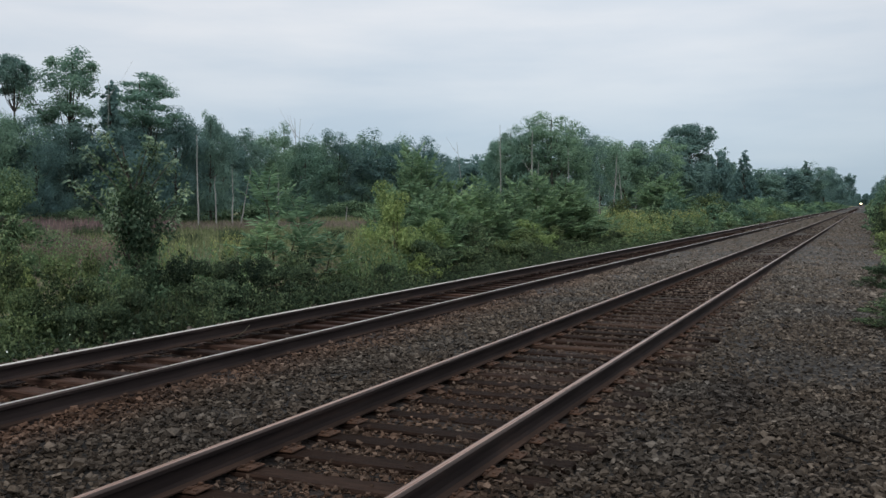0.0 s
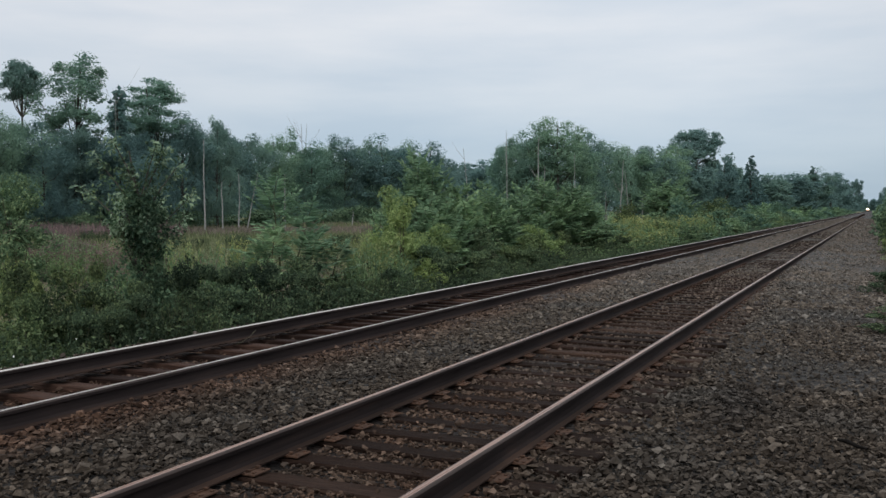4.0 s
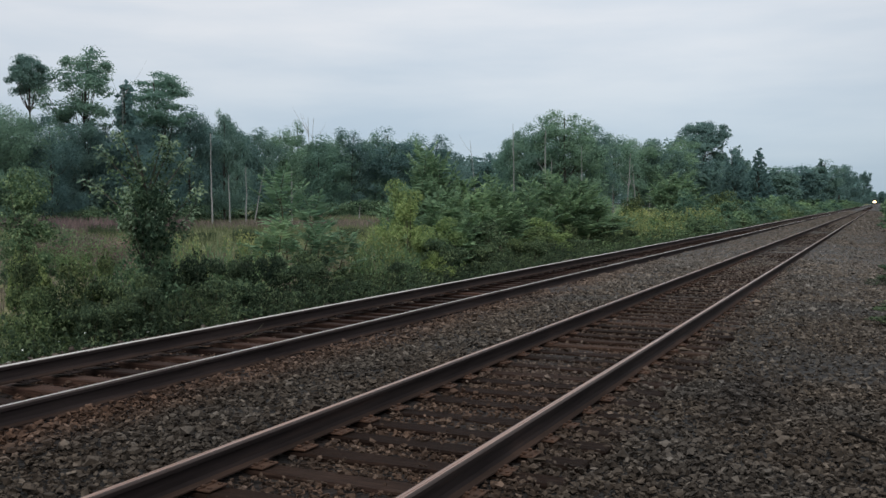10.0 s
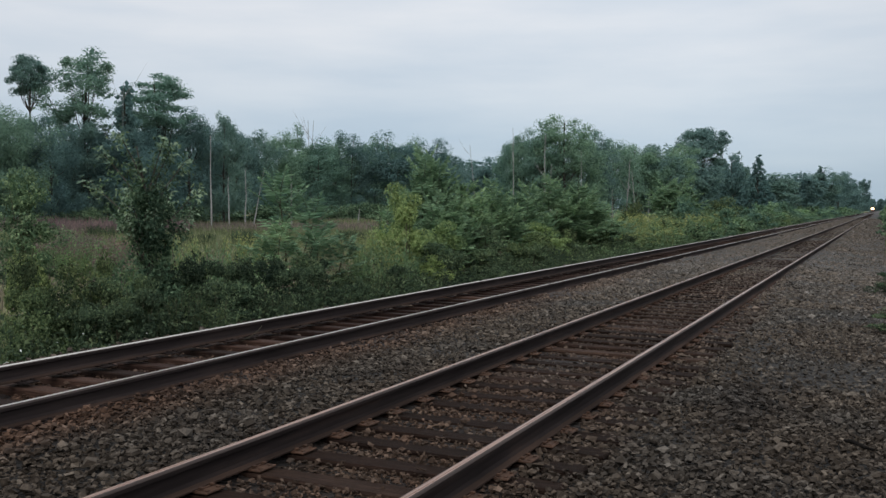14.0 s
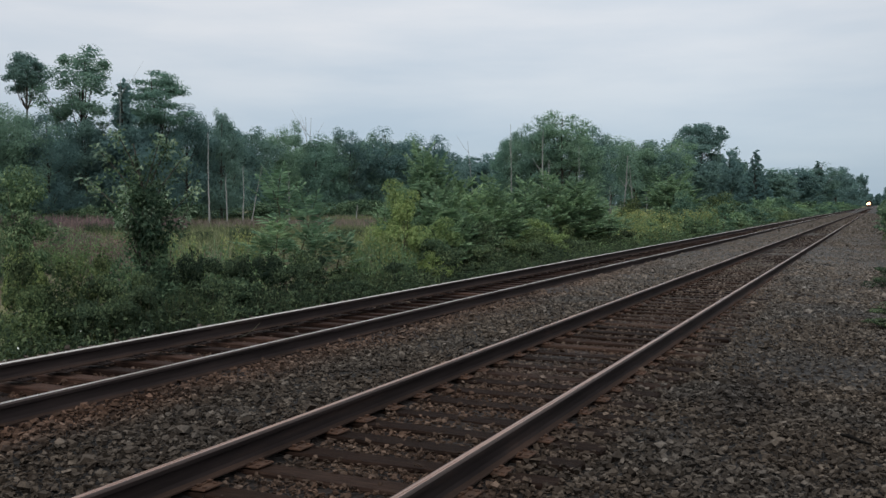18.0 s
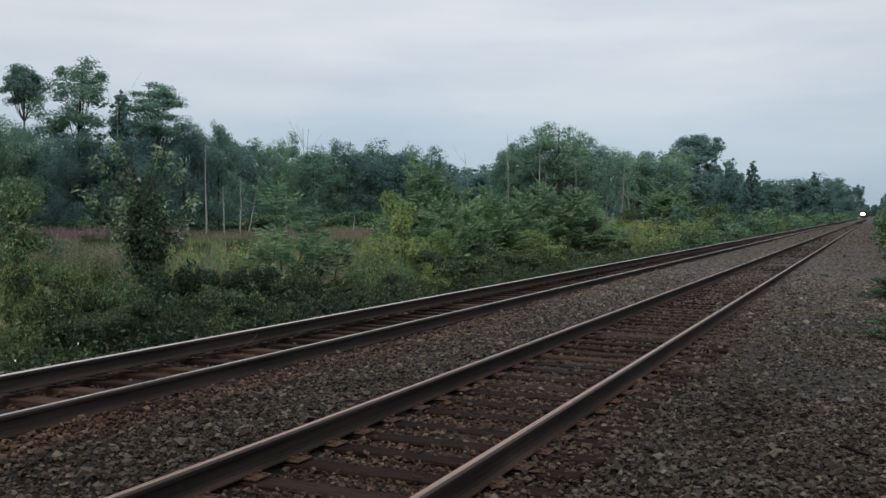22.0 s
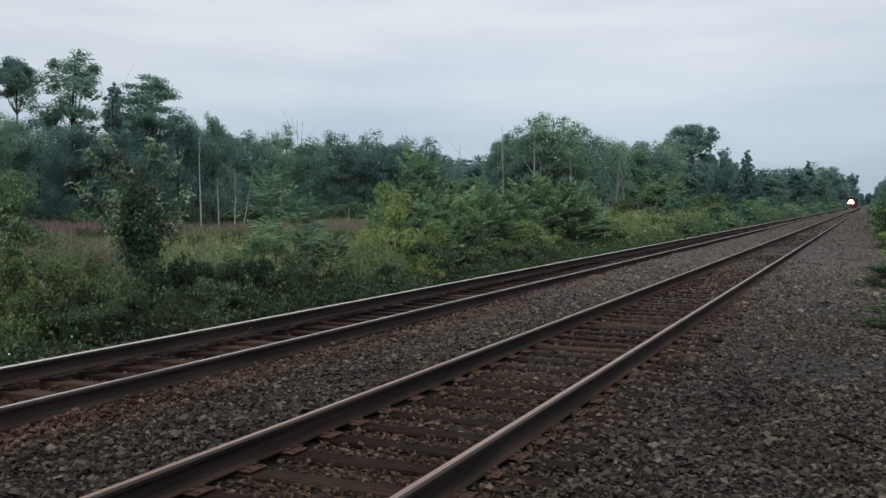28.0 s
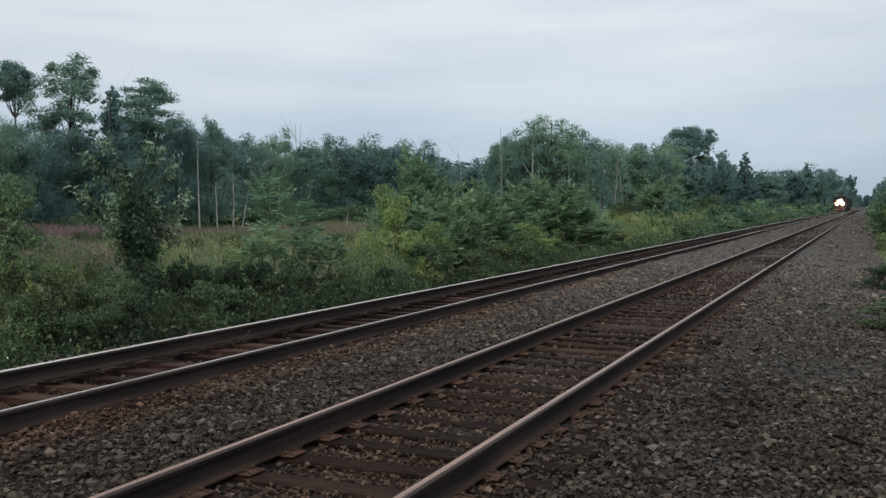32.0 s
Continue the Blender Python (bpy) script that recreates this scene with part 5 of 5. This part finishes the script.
STRIPE = plain("dull_red_nose_paint", (0.060, 0.018, 0.014), 0.6)
CARPAINT = plain("weathered_brown_car_paint", (0.030, 0.025, 0.024), 0.8)
PANE = plain("dark_cab_glass", (0.01, 0.012, 0.014), 0.1)
STEEL = plain("worn_wheel_steel", (0.10, 0.085, 0.075), 0.55, 0.6)
LAMP = glow("headlight_glow", (1.0, 0.80, 0.50), 650)
# amber glowing discs added behind the lamps to imitate lens glare
GLARE = glow("headlight_glare", (1.0, 0.55, 0.26), 1.25)
BOARD = plain("grey_number_board", (0.12, 0.115, 0.105), 0.6)


def axle_set(parent, y, name="bogie"):
    bm = bmesh.new()
    for s in (-1, 1):
        box(bm, s * 0.98, 0, 0.55, 0.14, 3.3, 0.42, 0.04)
    box(bm, 0, 0, 0.6, 1.9, 0.6, 0.3, 0.04)
    b = part(name, bm, UNDER, parent)
    b.location = (0, y, 0)
    for dy in (-1.1, 1.1):
        for s in (-1, 1):
            bm = bmesh.new()
            drum(bm, Matrix.Translation((s * 0.76, dy, 0.5)) @ pose(0, 0, 0, 0, 90), 0.5, 0.13, 24)
            drum(bm, Matrix.Translation((s * 0.70, dy, 0.5)) @ pose(0, 0, 0, 0, 90), 0.53, 0.03, 24)
            part("wheel", bm, STEEL, b)


def locomotive():
    """Front at local y = 0, facing the camera (towards -y); the rails' top is z = 0."""
    t = thing("locomotive", pose(FAR_X, 1460, 0.19), "dark diesel locomotive with bright headlights running on the second track", "locomotive")
    bm = bmesh.new()
    box(bm, 0, 10.5, 1.32, 3.1, 20.4, 0.36, 0.05)
    part("underframe", bm, UNDER, t)
    bm = bmesh.new()
    box(bm, 0, 13.2, 2.95, 2.1, 14.0, 2.9, 0.12)
    for k in range(6):
        box(bm, 0, 8 + k * 2.1, 4.45, 1.5, 1.2, 0.16, 0.03)
    part("hood", bm, BODY, t)
    bm = bmesh.new()
    box(bm, 0, 4.6, 3.05, 3.1, 3.0, 3.1, 0.16)
    cab = part("cab", bm, BODY, t)
    for s in (-1, 1):
        bm = bmesh.new()
        box(bm, s * 0.72, 3.09, 3.75, 1.05, 0.04, 0.62, 0.02)
        part("windscreen", bm, PANE, cab)
        bm = bmesh.new()
        box(bm, s * 1.555, 4.6, 3.7, 0.04, 1.5, 0.6, 0.02)
        part("side_window", bm, PANE, cab)
    bm = bmesh.new()
    box(bm, 0, 2.0, 2.35, 2.5, 2.4, 1.75, 0.22)
    nose = part("nose", bm, BODY, t)
    bm = bmesh.new()
    box(bm, 0, 0.795, 2.15, 2.3, 0.02, 0.5, 0.006)
    part("nose_stripe", bm, STRIPE, nose)
    bm = bmesh.new()
    box(bm, 0, 0.35, 0.75, 2.9, 0.35, 0.95, 0.08)
    box(bm, 0, 0.12, 0.42, 2.6, 0.25, 0.45, 0.08)
    part("snow_plough", bm, STRIPE, t)
    bm = bmesh.new()
    drum(bm, Matrix.Translation((0, 0.05, 1.0)) @ pose(0, 0, 0, 90), 0.12, 0.6, 12)
    part("coupler", bm, UNDER, t)
    bm = bmesh.new()
    box(bm, 0, 0.92, 2.95, 1.12, 0.24, 0.66, 0.06)
    house = part("headlight_housing", bm, UNDER, t)
    for s in (-1, 1):
        bm = bmesh.new()
        drum(bm, Matrix.Translation((s * 0.22, 0.765, 2.85)) @ pose(0, 0, 0, 90), 0.17, 0.03, 20)
        part("headlight", bm, LAMP, house, "bright warm white headlight")
        bm = bmesh.new()
        drum(bm, Matrix.Translation((s * 0.24, 0.79, 2.85)) @ pose(0, 0, 0, 90), 0.46, 0.03, 20)
        part("glare_disc", bm, GLARE, house, "glowing amber disc added for headlight glare")
        bm = bmesh.new()
        box(bm, s * 1.02, 3.05, 4.32, 0.62, 0.06, 0.24, 0.02)
        part("number_board", bm, BOARD, cab)
        bm = bmesh.new()
        drum(bm, Matrix.Translation((s * 0.72, 0.22, 2.12)) @ pose(0, 0, 0, 90), 0.34, 0.24, 20)
        d = part("ditch_light_housing", bm, UNDER, t)
        bm = bmesh.new()
        drum(bm, Matrix.Translation((s * 0.72, 0.085, 2.12)) @ pose(0, 0, 0, 90), 0.20, 0.03, 20)
        part("ditch_light", bm, LAMP, d, "bright warm white ditch light")
        bm = bmesh.new()
        drum(bm, Matrix.Translation((s * 0.72, 0.10, 2.12)) @ pose(0, 0, 0, 90), 0.56, 0.03, 20)
        part("glare_disc", bm, GLARE, d, "glowing amber disc added for headlight glare")
        bm = bmesh.new()
        box(bm, s * 1.48, 10.5, 2.45, 0.04, 17.5, 0.05, 0.01)
        for k in range(9):
            box(bm, s * 1.48, 2.2 + k * 2.08, 1.98, 0.04, 0.04, 0.98)
        part("handrail", bm, STEEL, t)
        bm = bmesh.new()
        for k in range(4):
            box(bm, s * 1.35, 0.75, 0.45 + k * 0.26, 0.42, 0.3, 0.04, 0.01)
        part("steps", bm, UNDER, t)
    bm = bmesh.new()
    box(bm, 0, 10.5, 0.75, 2.5, 5.2, 0.8, 0.15)
    part("fuel_tank", bm, UNDER, t)
    for y in (4.0, 17.0):
        axle_set(t, y)
    return t


def freight_car():
    t = thing("freight_car", pose(FAR_X, 1482, 0.19), "weathered brown freight car behind the locomotive", "freight car", "cars of the train")
    bm = bmesh.new()
    box(bm, 0, 8.4, 2.65, 2.9, 15.6, 3.0, 0.06)
    body = part("body", bm, CARPAINT, t)
    for s in (-1, 1):
        bm = bmesh.new()
        for k in range(14):
            box(bm, s * 1.48, 1.2 + k * 1.1, 2.65, 0.07, 0.09, 2.8)
        part("side_ribs", bm, CARPAINT, body)
    bm = bmesh.new()
    box(bm, 0, 8.4, 1.05, 2.6, 16.2, 0.25, 0.03)
    part("underframe", bm, UNDER, t)
    for y in (2.4, 14.4):
        axle_set(t, y)
    return t


loco = locomotive()
cars = [freight_car()]
for _ in range(5):
    cars.append(copy_thing(cars[0], pose(FAR_X, 1482, 0.19)))


def motions():
    """The train comes on at a steady speed along the second track."""
    def run(t):
        return 281.0 + 36.9 * (32.0 - t)

    marks = [0, 4, 8, 12, 16, 20, 24, 28, 32]
    walk(loco, [(t, pose(FAR_X, run(t), 0.19)) for t in marks])
    for i, car in enumerate(cars):
        walk(car, [(t, pose(FAR_X, run(t) + 21.4 + 17.4 * i, 0.19)) for t in marks])


motions()
